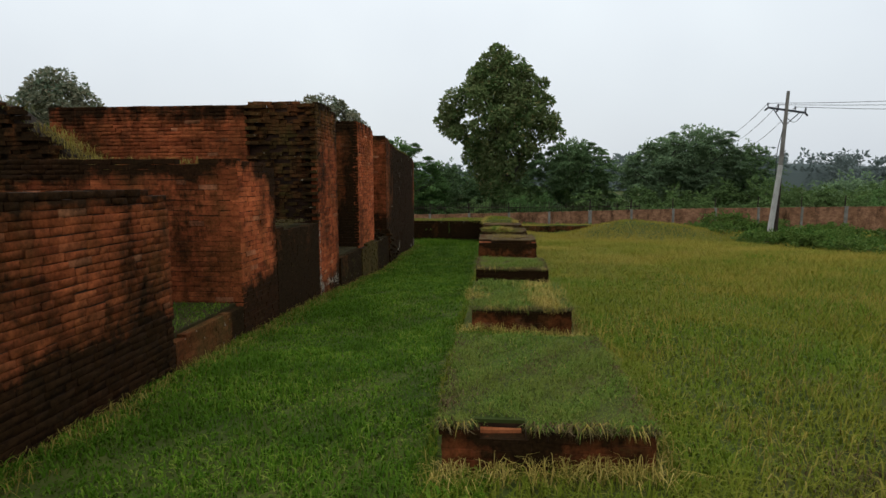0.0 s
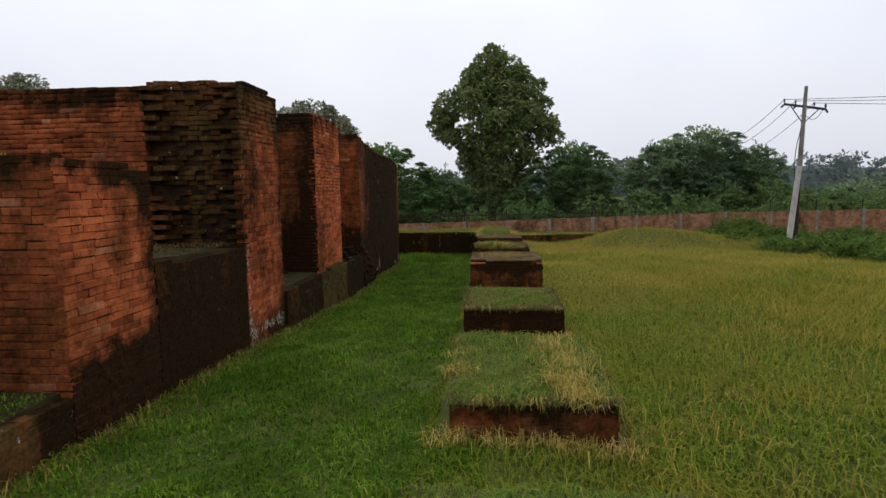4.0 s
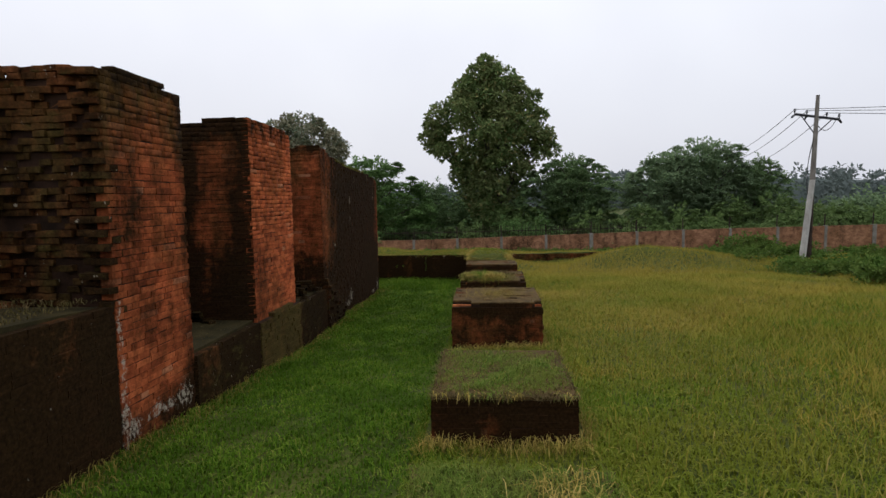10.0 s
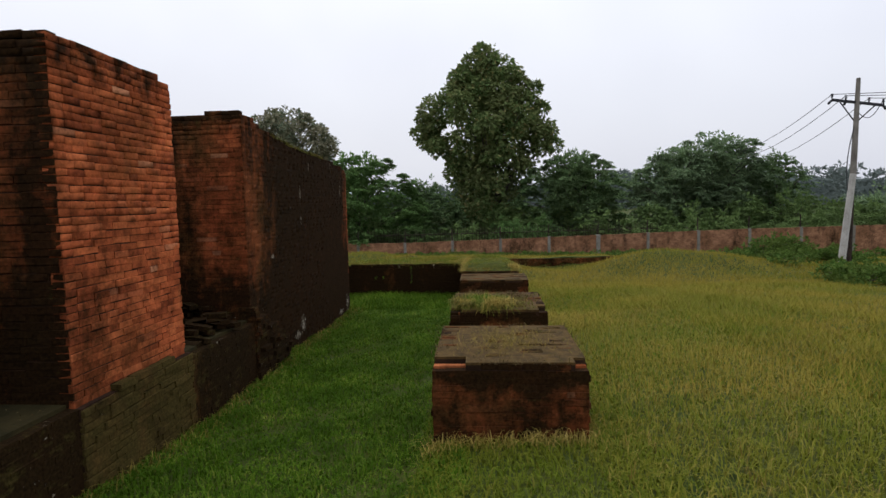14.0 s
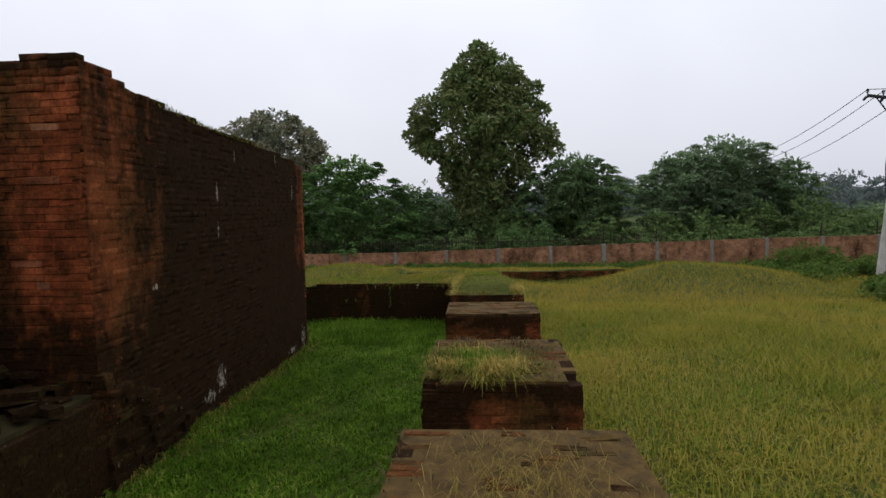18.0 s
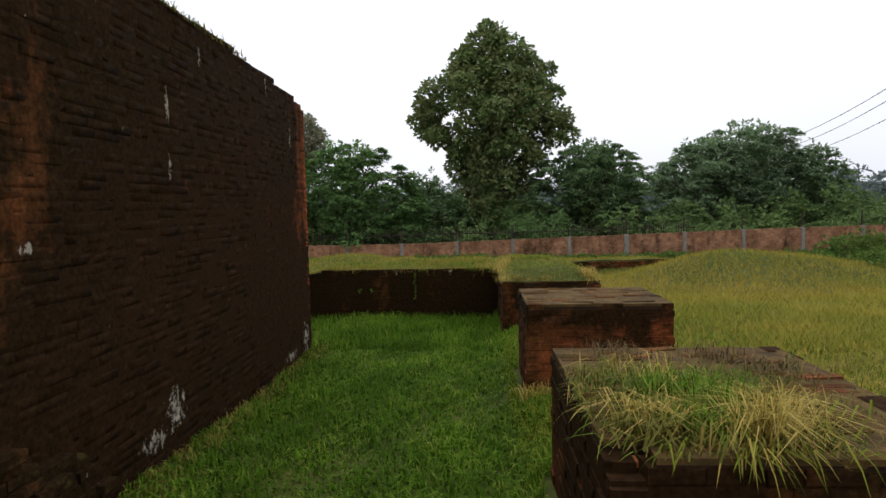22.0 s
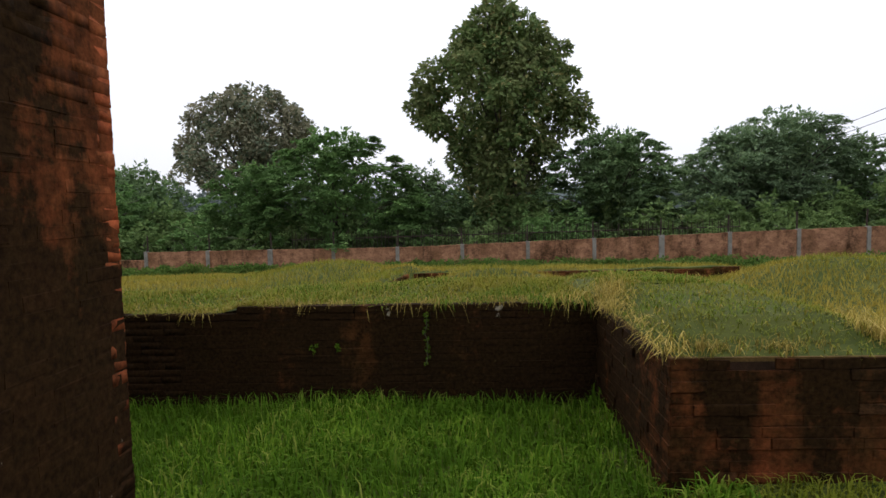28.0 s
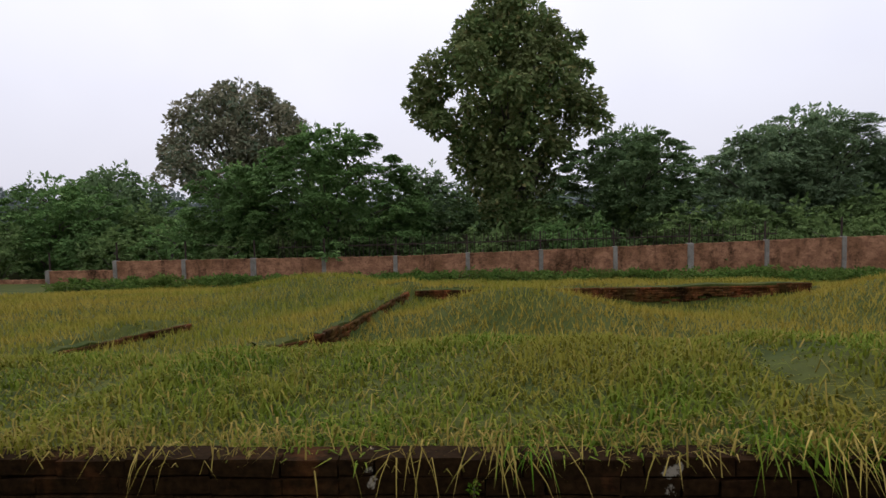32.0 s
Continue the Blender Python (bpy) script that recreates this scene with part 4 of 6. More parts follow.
# ---- low walls in the far field ----


def field_wall(label, pts, z_tops, depth, seed, height, pair=MIXED):
    """A low stretch of wall along plan points; the face looks to the right of the way."""
    (ax, ay), (bx, by) = pts
    ob = thing("field_wall", label, "wall", ((ax + bx) / 2, (ay + by) / 2, float(ground_z((ax + bx) / 2, (ay + by) / 2)) - 0.3), "low walls in the field")
    way = Vector((bx - ax, by - ay)).normalized()
    nrm = Vector((-way.y, way.x))
    bm = bmesh.new()
    rows = []
    n = 12
    r = random.Random(seed)
    for k in range(n + 1):
        f = k / n
        p = Vector((ax + f * (bx - ax), ay + f * (by - ay)))
        zt = z_tops[0] + f * (z_tops[1] - z_tops[0]) + r.uniform(-0.05, 0.03)
        fp, bp = p + nrm * 0.06, p + nrm * depth
        zb = float(ground_z(bp.x, bp.y))
        rows.append([bm.verts.new((q.x - ob.location.x, q.y - ob.location.y, z - ob.location.z)) for q, z in ((fp, zt - height - 0.3), (fp, zt), (p + nrm * depth * 0.6, zt + 0.02), (bp, zb - 0.1))])
    for a, b in zip(rows, rows[1:]):
        for i in range(3):
            bm.faces.new((a[i], b[i], b[i + 1], a[i + 1]))
    bmesh.ops.recalc_face_normals(bm, faces=bm.faces)
    part("bank", bm, SOIL, ob, "grown-over earth behind the bricks")
    jobs.append((ob, [Face(pts[0], pts[1], lambda s: min(z_tops) - height, lambda s: z_tops[0] + (z_tops[1] - z_tops[0]) * s / max(0.1, math.dist(*pts)), pair, seed, rough=0.02, gaps=0.12, singles=40)]))
    return ob


field_wall("sunken red brick wall seen in a grassy hollow", ((-2.0, 37.9), (8.2, 37.9)), (-0.42, -0.36), 0.4, 800, 0.55, TORN)
field_wall("half-buried brick wall edge running through grass", ((-2.96, 32.2), (-2.1, 37.6)), (-0.33, -0.40), 0.35, 810, 0.42, TORN)
field_wall("broken low brick edge in the grass", ((-3.75, 31.45), (-2.96, 32.2)), (-0.36, -0.34), 0.5, 815, 0.4, TORN)
field_wall("dark sunken edge of a buried wall", ((-7.4, 31.9), (-6.3, 34.4)), (-0.52, -0.56), 0.35, 820, 0.24, TORN)
field_wall("low wall edge on the far mound", ((11.2, 38.2), (15.0, 39.6)), (-0.46, -0.50), 0.4, 830, 0.3, MOSSY)

# ---- grass ----


def blades(name, label, base, height, width, lean, material, seed, joints=2, parent=None):
    """Grass blades from arrays of feet; every blade bends over by lean."""
    r = np.random.default_rng(seed)
    n = len(base)
    turn = r.uniform(0, math.tau, n)
    d = np.stack([np.cos(turn), np.sin(turn), np.zeros(n)], 1)
    side = np.stack([-np.sin(turn), np.cos(turn), np.zeros(n)], 1) * width[:, None] / 2
    up = np.array((0, 0, 1.0))
    if joints == 1:
        v = np.stack([base - side, base + side, base + d * (lean * height)[:, None] + up * height[:, None]], 1)
        t = np.arange(3 * n).reshape(n, 3)
    else:
        mid = base + d * (0.3 * lean * height)[:, None] + up * (0.62 * height)[:, None]
        tip = base + d * (lean * height)[:, None] + up * (height * np.clip(1.05 - 0.45 * lean, -0.9, 1))[:, None]
        v = np.stack([base - side, base + side, mid - side * 0.75, mid + side * 0.75, tip], 1)
        k = 5 * np.arange(n)[:, None]
        t = np.concatenate([k + (0, 1, 3), k + (0, 3, 2), k + (2, 3, 4)], 1).reshape(-1, 3)
    ob = tri_mesh(name, v.reshape(-1, 3), t, material, parent)
    return tagged(ob, label, "grass", kind="stuff")


def scatter(x0, x1, y0, y1, per_m2, seed, z=None, keep=None):
    r = np.random.default_rng(seed)
    n = int((x1 - x0) * (y1 - y0) * per_m2)
    x, y = r.uniform(x0, x1, n), r.uniform(y0, y1, n)
    if keep is not None:
        k = keep(x, y, r)
        x, y = x[k], y[k]
    zz = ground_z(x, y) if z is None else z(x, y)
    return np.stack([x, y, zz - 0.01], 1), r


def off_piers(x, y):
    free = np.ones(len(x), bool)
    for y0, y1, _ in PIERS + ((23.1, 30.0, 0),):
        free &= ~((x > 0.98) & (x < 2.42) & (y > y0 - 0.03) & (y < y1 + 0.03))
    return free


def wavy(x, y, s, seed=0.0):
    return np.sin(x * s + seed) * np.cos(y * s * 0.8 + 1.7 * seed) + 0.6 * np.sin(x * s * 2.3 - y * s * 1.9 + seed)


# mown strip between wall and piers
b, r = scatter(-1.72, 1.35, 0.8, 24.9, 2600, 21, keep=lambda x, y, q: off_piers(x, y) & (q.random(len(x)) < np.clip(1.25 - 0.02 * y, 0.7, 1)))
n = len(b)
lush = 1 + 0.3 * np.clip(wavy(b[:, 0], b[:, 1], 2.1), -1, 1) + 0.25 * np.clip(wavy(b[:, 0], b[:, 1], 9.0, 1.0), -1, 1)
blades("lawn", "short lush green grass on the strip beside the wall", b, r.uniform(0.03, 0.095, n) * lush * np.clip(0.9 + (b[:, 1] - 12) * 0.03, 0.9, 1.3), r.uniform(0.008, 0.016, n) * np.clip(0.9 + (b[:, 1] - 12) * 0.03, 0.9, 1.3), r.uniform(0.2, 1.5, n), LAWN, 22)
b, r = scatter(-4.2, 1.0, 22.4, 24.9, 900, 23, keep=lambda x, y, q: (x > -1.7) | (y > 22.65))
n = len(b)
blades("lawn", "longer grass at the foot of the end wall", b, r.uniform(0.08, 0.22, n), r.uniform(0.007, 0.013, n), r.uniform(0.2, 0.9, n), LAWN, 24)
b, r = scatter(-4.2, -1.68, 22.6, 24.9, 2400, 27)
n = len(b)
blades("lawn", "short grass round the corner of the long wall", b, r.uniform(0.03, 0.095, n), r.uniform(0.008, 0.016, n), r.uniform(0.2, 1.5, n), LAWN, 28)
b, r = scatter(-1.74, -1.30, 0.8, 22.6, 950, 29, keep=lambda x, y, q: q.random(len(x)) < np.clip(1.1 - (x + 1.74) * 2.6, 0.1, 1))
n = len(b)
blades("fringe_grass", "brown withered grass along the foot of the wall", b, r.uniform(0.05, 0.15, n), r.uniform(0.005, 0.009, n), r.uniform(0.3, 1.5, n), DRY_GRASS, 30)
# between and round the piers
b, r = scatter(0.9, 2.9, 0.8, 23.2, 1900, 25, keep=lambda x, y, q: off_piers(x, y))
n = len(b)
blades("pier_grass", "trodden grass round the brick piers", b, r.uniform(0.03, 0.12, n), r.uniform(0.006, 0.012, n), r.uniform(0.3, 1.3, n), FIELD_GREEN, 26)


# field: thick near the walk, thinner far off
def field_keep(x, y, q):
    d = np.hypot(x - 2.0, np.clip(y - 12, 0, 99) * 0.6)
    return off_piers(x, y) & (q.random(len(x)) < np.clip(1.15 - d / 16, 0.12, 1))


b, r = scatter(2.35, 17.0, 1.0, 30.0, 1150, 31, keep=field_keep)
tall = 0.6 + 0.4 * np.clip(wavy(b[:, 0], b[:, 1], 0.8, 2.0), -1, 1)
close = (b[:, 0] < 5.5) & (b[:, 1] < 22)
greener = r.random(len(b)) < np.clip(0.96 - (b[:, 1] - 3.0) / 42.0 - (b[:, 0] - 4.0) / 34.0 + 0.22 * wavy(b[:, 0], b[:, 1], 0.55, 3.0), 0.25, 0.96)
for chosen, joints, wide, seed, mat, high in ((close & greener, 2, 1.1, 32, FIELD_GREEN, 0.9), (close & ~greener, 2, 0.8, 48, FIELD_GRASS, 1.35), (~close & greener, 1, 1.7, 39, FIELD_GREEN, 0.9), (~close & ~greener, 1, 1.3, 49, FIELD_GRASS, 1.35)):
    q = b[chosen]
    n = len(q)
    blades("field_grass", "rank green and yellow grass of the open field", q, high * r.uniform(0.06, 0.15, n) * (0.75 + 0.5 * tall[chosen]), r.uniform(0.007, 0.014, n) * wide, r.uniform(0.4, 1.5, n), mat, seed, joints)
b, r = scatter(-16.0, 26.0, 29.0, 49.0, 230, 33)
n = len(b)
blades("field_grass", "yellowing grass on the far field", b, r.uniform(0.06, 0.20, n), r.uniform(0.018, 0.035, n), r.uniform(0.2, 1.0, n), FIELD_GRASS, 34, 1)
b, r = scatter(15.0, 26.0, 5.0, 30.0, 120, 35)
n = len(b)
blades("field_grass", "grass at the edge of the field", b, r.uniform(0.10, 0.28, n), r.uniform(0.016, 0.03, n), r.uniform(0.2, 1.0, n), FIELD_GRASS, 36, 1)
b, r = scatter(2.4, 9.0, 2.0, 26.0, 9, 37, keep=lambda x, y, q: q.random(len(x)) < np.clip(0.4 + 0.6 * wavy(x, y, 1.1, 4.0), 0, 1))
b = np.repeat(b, 9, 0) + r.normal(0, 0.035, (len(b) * 9, 3)) * (1, 1, 0)
n = len(b)
blades("dry_tufts", "pale dry stalks standing in the field", b, r.uniform(0.10, 0.24, n), r.uniform(0.004, 0.008, n), r.uniform(0.3, 1.2, n), DRY_GRASS, 38)

b, r = scatter(2.9, 5.2, 2.2, 5.2, 1500, 98, keep=lambda x, y, q: q.random(len(x)) < np.clip(1.1 - np.hypot((x - 4.0) / 1.0, (y - 3.6) / 1.3), 0, 0.8))
blades("dry_tufts", "brown withered patch in the field grass", b, r.uniform(0.06, 0.15, len(b)), r.uniform(0.005, 0.010, len(b)), r.uniform(0.4, 1.6, len(b)), DEAD_GRASS, 99)

# turf on the piers: whole on the first ones, worn at the edges of the third, a mop on the fifth
def whole(x, y):
    """False where bricks are broken out of a pier's front edge."""
    first = (x > 1.22) & (x < 1.58) & (y < 4.25)
    fifth = (y > 16.0) & (((x < 1.22) & (y < 17.03)) | ((x > 2.20) & (y < 17.17)))
    fourth = (y > 14.2) & (y < 14.52) & ((x < 1.34) | (x > 2.26))
    second = (y > 7.0) & (y < 9.3) & ((x < 1.10) | (x > 2.29))
    third = (y > 10.0) & (y < 12.2) & ((x < 1.06) | (x > 2.32))
    return ~(first | second | third | fourth | fifth)


def all_over(x, y, q):
    return q.random(len(x)) < 0.75 + 0.25 * np.clip(wavy(x, y, 6.0, 1.0), -1, 1)


def worn_edges(x, y, q):
    d = np.minimum(np.minimum(x - 1.04, 2.34 - x), np.minimum(y - 10.42, 11.92 - y))
    return q.random(len(x)) < np.clip(d * 4.0 + 0.25 * wavy(x, y, 7.0, 2.0), 0.08, 1)


def mop(x, y, q):
    d = np.maximum((x - 1.62) / 0.62, (y - 17.35) / 0.62)
    return q.random(len(x)) < np.clip(1.5 - 1.4 * d + 0.3 * wavy(x, y, 6.0, 0.4), 0.03, 1)


def crumbs(x, y, q):
    return q.random(len(x)) < 0.5


for (y0, y1, zt), dense, h, seed, keep, mat in zip(PIERS, (7600, 6600, 5200, 260, 1700, 90), ((0.02, 0.055), (0.025, 0.075), (0.02, 0.06), (0.02, 0.06), (0.03, 0.07), (0.01, 0.03)), range(40, 46), (all_over, all_over, worn_edges, crumbs, mop, crumbs), (PIER_TURF, PIER_TURF, PIER_TURF, DEAD_GRASS, TOP_GRASS, TOP_GRASS)):
    b, r = scatter(1.03, 2.36, y0 - 0.01, y1, dense, seed, z=lambda x, y, zt=zt: zt + 0.003 + 0 * x, keep=lambda x, y, q, keep=keep: keep(x, y, q) & whole(x, y))
    n = len(b)
    keep_low = np.clip(1 + 0.55 * wavy(b[:, 0], b[:, 1], 5.0, seed * 0.7) + 0.3 * wavy(b[:, 0], b[:, 1], 17.0, seed), 0.6, 1.8)
    blades("pier_turf", "short turf on the top of a brick pier", b, r.uniform(*h, n) * keep_low, r.uniform(0.004, 0.008, n), r.uniform(0.4, 1.8, n), mat, seed + 20)


for (y0, y1, zt), (xa, xb), n, seed in zip(PIERS[:4], PIER_X, (1500, 1500, 900, 200), range(80, 84)):
    r = np.random.default_rng(seed)
    u = r.uniform(0, 1, n)
    on_front = r.random(n) < 0.45
    x = np.where(on_front, xa + (xb - xa) * u, np.where(r.random(n) < 0.6, xa + 0.01, xb - 0.01)) + r.normal(0, 0.02, n)
    y = np.where(on_front, y0 + 0.02, y0 + u * (y1 - y0)) + r.normal(0, 0.03, n)
    b = np.stack([x, y, np.full(n, zt - 0.015)], 1)[whole(x, y)]
    n = len(b)
    blades("pier_fringe", "ragged grass along the edge of a pier top", b, r.uniform(0.02, 0.07, n), r.uniform(0.005, 0.009, n), r.uniform(0.8, 2.2, n), DEAD_GRASS, seed + 10)
    b = b + r.normal(0, 0.05, b.shape) * (1, 1, 0)
    k = (r.random(n) < 0.35) & (b[:, 1] > y0) & (b[:, 0] > 1.04) & (b[:, 0] < 2.34)
    blades("pier_fringe", "withered stalks along the edge of a pier top", b[k], r.uniform(0.02, 0.08, k.sum()), r.uniform(0.004, 0.007, k.sum()), r.uniform(0.6, 2.0, k.sum()), DEAD_GRASS if seed > 81 else PIER_TURF, seed + 20)
for (y0, y1, zt), n, seed in zip(PIERS[:3], (1700, 900, 1500), range(94, 97)):
    b, r = scatter(1.06, 2.32, y0 + 0.03, y1, n, seed, z=lambda x, y, zt=zt: zt + 0.003 + 0 * x, keep=lambda x, y, q: whole(x, y) & (q.random(len(x)) < np.clip(0.15 + 0.45 * wavy(x, y, 4.0, 0.9) + 1.1 * np.maximum(abs(x - 1.69) - 0.4, 0), 0.05, 1)))
    blades("pier_turf", "withered bits in the turf of a pier", b, r.uniform(0.02, 0.06, len(b)), r.uniform(0.004, 0.008, len(b)), r.uniform(0.6, 2.0, len(b)), DEAD_GRASS, seed + 3)
r = np.random.default_rng(87)
n = 520
b = np.stack([np.clip(r.normal(1.72, 0.22, n), 1.1, 2.3), np.clip(r.normal(15.05, 0.26, n), 14.5, 15.6), np.full(n, 1.10)], 1)
blades("straw", "dry straw lying on the bare pier top", b, r.uniform(0.04, 0.12, n), r.uniform(0.002, 0.004, n), r.uniform(1.9, 2.35, n), DRY_GRASS, 88)


def tufts(spots, label, material, seed, thin=1.0):
    """Long bent clumps: x, y, z, spread, blades, length."""
    r = np.random.default_rng(seed)
    for x, y, z, spread, count, length in spots:
        b = np.stack([r.normal(x, spread, count), r.normal(y, spread, count), np.full(count, z)], 1)
        blades("grass_tuft", label, b, r.uniform(0.5, 1.1, count) * length, r.uniform(0.005, 0.011, count) * thin, r.uniform(0.2, 1.8, count), material, int(r.integers(9999)))


mop_tufts = [(1.24, 17.12, 1.06, 0.05, 120, 0.20), (1.38, 17.4, 1.06, 0.06, 120, 0.20), (1.62, 17.0, 1.06, 0.05, 220, 0.24), (1.55, 17.3, 1.06, 0.07, 160, 0.22), (1.78, 17.2, 1.06, 0.06, 130, 0.18), (1.42, 17.05, 1.06, 0.05, 120, 0.18), (1.4, 17.75, 1.05, 0.1, 90, 0.16), (1.7, 17.6, 1.05, 0.09, 80, 0.14)]
tufts(mop_tufts[::2], "golden mop of long grass on a dark pier", GOLD_GRASS, 76, 0.7)
tufts(mop_tufts[1::2], "green grass in the mop on a dark pier", LAWN, 79, 0.7)
tufts([(1.9, 18.1, 1.06, 0.12, 160, 0.08), (2.1, 17.8, 1.06, 0.1, 120, 0.08), (1.4, 18.15, 1.06, 0.12, 120, 0.09)], "withered bits on the back of a pier top", DEAD_GRASS, 77, 0.8)
tufts([(2.0, 8.9, 0.99, 0.12, 150, 0.12), (1.98, 8.5, 0.99, 0.13, 230, 0.13), (2.05, 8.1, 0.99, 0.11, 260, 0.14), (1.98, 7.7, 0.99, 0.11, 280, 0.15), (2.03, 7.4, 0.98, 0.08, 220, 0.16), (1.15, 8.0, 0.98, 0.08, 110, 0.12), (1.18, 8.5, 0.98, 0.07, 70, 0.10), (1.4, 7.5, 0.98, 0.08, 60, 0.10)], "long dry yellow grass clump", GOLD_GRASS, 70, 0.8)
tufts([(1.25, 17.1, 1.06, 0.10, 260, 0.14), (1.5, 17.2, 1.06, 0.12, 300, 0.14), (1.7, 17.5, 1.06, 0.14, 300, 0.10), (1.3, 17.6, 1.06, 0.12, 240, 0.12)], "long green grass clump", TOP_GRASS, 71)
foot_spots = [(x, y - 0.10, float(ground_z(x, y)), 0.06, 70, 0.17) for y in (4.1, 7.34, 10.42, 14.28, 20.02) for x in (1.06, 1.2, 1.42, 1.66, 1.86, 2.0, 2.16, 2.32)]
tufts(foot_spots, "tan dry grass at the foot of a pier", GOLD_GRASS, 72, 0.8)
side_spots = [(2.42, y, float(ground_z(2.42, y)), 0.05, 40, 0.15) for y0, y1, _ in PIERS for y in np.arange(y0 + 0.1, y1, 0.2)]
tufts(side_spots, "tan dry grass along the side of a pier", DRY_GRASS, 73, 0.8)


def drooping(label, base, way, length, width, material, seed):
    """Long blades that arch out along way and hang their tips below their feet."""
    r = np.random.default_rng(seed)
    n = len(base)
    d = np.stack([np.cos(way), np.sin(way), np.zeros(n)], 1)
    side = np.stack([-np.sin(way), np.cos(way), np.zeros(n)], 1) * width[:, None] / 2
    ln = length[:, None]
    up = np.array((0, 0, 1.0))
    rise = r.uniform(0.15, 0.5, (n, 1))
    sag = r.uniform(-0.1, 0.55, (n, 1))
    p1 = base + d * 0.32 * ln + up * rise * ln
    p2 = base + d * 0.68 * ln + up * (rise * 0.7 - sag * 0.4) * ln
    tip = base + d * 0.95 * ln + up * (rise * 0.2 - sag) * ln
    v = np.stack([base - side, base + side, p1 - side, p1 + side, p2 - side * 0.7, p2 + side * 0.7, tip], 1)
    k = 7 * np.arange(n)[:, None]
    t = np.concatenate([k + (0, 1, 3), k + (0, 3, 2), k + (2, 3, 5), k + (2, 5, 4), k + (4, 5, 6)], 1).reshape(-1, 3)
    return tagged(tri_mesh("grass_tuft", v.reshape(-1, 3), t, material), label, "grass", kind="stuff")


for k, ((y0, y1, zt), (xa, xb)) in enumerate(zip(PIERS[:3], PIER_X)):
    r = np.random.default_rng(380 + k)
    for q, mat in enumerate((DEAD_GRASS, DEAD_GRASS, GOLD_GRASS, PIER_TURF)):
        cx = r.uniform(xa + 0.05, xb - 0.05, 6)
        bx = np.clip(np.repeat(cx, 16) + r.normal(0, 0.06, 96), xa + 0.01, xb - 0.01)
        b = np.stack([bx, y0 + r.uniform(0.0, 0.07, 96), np.full(96, zt - 0.004)], 1)
        b = b[whole(b[:, 0], b[:, 1])]
        drooping("crumbling turf edge of a brick pier", b, r.normal(-1.57, 0.8, len(b)), r.uniform(0.04, 0.13, len(b)), r.uniform(0.004, 0.008, len(b)), mat, 390 + 4 * k + q)
for count, mat, seed, spread, lo, hi in ((110, GOLD_GRASS, 301, 0.12, 0.08, 0.24), (220, BANK_GRASS, 302, 0.20, 0.08, 0.20), (70, DRY_GRASS, 303, 0.08, 0.12, 0.26)):
    r = np.random.default_rng(seed)
    bx, by = np.clip(r.normal(1.55, spread * 1.3, count), 1.08, 2.1), np.clip(r.normal(17.12, spread, count), 16.87, 17.8)
    way = np.arctan2(by - 17.2, bx - 1.58) + r.normal(0, 0.5, count)
    drooping("long arching grass that hangs over the edge of a dark pier", np.stack([bx, by, np.full(count, 1.06)], 1), way, r.uniform(lo, hi, count), r.uniform(0.004, 0.009, count), mat, seed + 10)

# bank top and the pier joined to it
def bank_z(x, y):
    k = smooth(y, 26.3, 29.9)
    return (0.80 + 0.03 * np.sin(x * 1.7 + y)) * (1 - k) + (ground_z(x, y) - 0.08) * k + 0.01 + mound(x, y) - 0.5 * smooth(x, 1.9, 2.4) - 0.10 * smooth(-x, 2.1, 2.5) * (1 - k)


b, r = scatter(-9.0, 2.2, 24.92, 29.8, 1900, 51, z=bank_z)
n = len(b)
blades("bank_grass", "green grass on the bank behind the low wall", b, r.uniform(0.02, 0.075, n) * (1 + 0.5 * np.clip(wavy(b[:, 0], b[:, 1], 3.0, 0.5), -1, 1)), r.uniform(0.006, 0.013, n), r.uniform(0.4, 1.6, n), BANK_GRASS, 52)
b, r = scatter(0.98, 2.34, 23.12, 25.0, 2200, 53, z=lambda x, y: 0.80 + mound(x, y))
n = len(b)
blades("bank_grass", "grass on the overgrown pier", b, r.uniform(0.03, 0.09, n), r.uniform(0.004, 0.009, n), r.uniform(0.4, 1.6, n), BANK_GRASS, 54)
tufts([(1.05, 24.75, 0.84, 0.08, 160, 0.22), (1.15, 24.95, 0.88, 0.08, 160, 0.22), (1.02, 24.4, 0.82, 0.06, 90, 0.16), (2.2, 23.35, 0.86, 0.06, 120, 0.18), (2.28, 23.7, 0.84, 0.06, 90, 0.18)], "golden clump at the corner of the bank", GOLD_GRASS, 78, 0.6)
r = np.random.default_rng(55)
tufts([(x, float(r.uniform(24.92, 25.05)), 0.80 if x > -2.2 else 0.71, 0.06, 6, float(r.uniform(0.06, 0.17))) for x in r.uniform(-4.5, 0.9, 60)], "dry stalks hanging over the wall edge", DRY_GRASS, 56, 0.6)
b, r = scatter(-9.0, 0.95, 24.90, 25.25, 900, 46, z=bank_z)
n = len(b)
blades("bank_fringe", "short withered grass along the wall edge", b, r.uniform(0.02, 0.07, n), r.uniform(0.005, 0.01, n), r.uniform(0.6, 1.8, n), DRY_GRASS, 47)
r = np.random.default_rng(310)
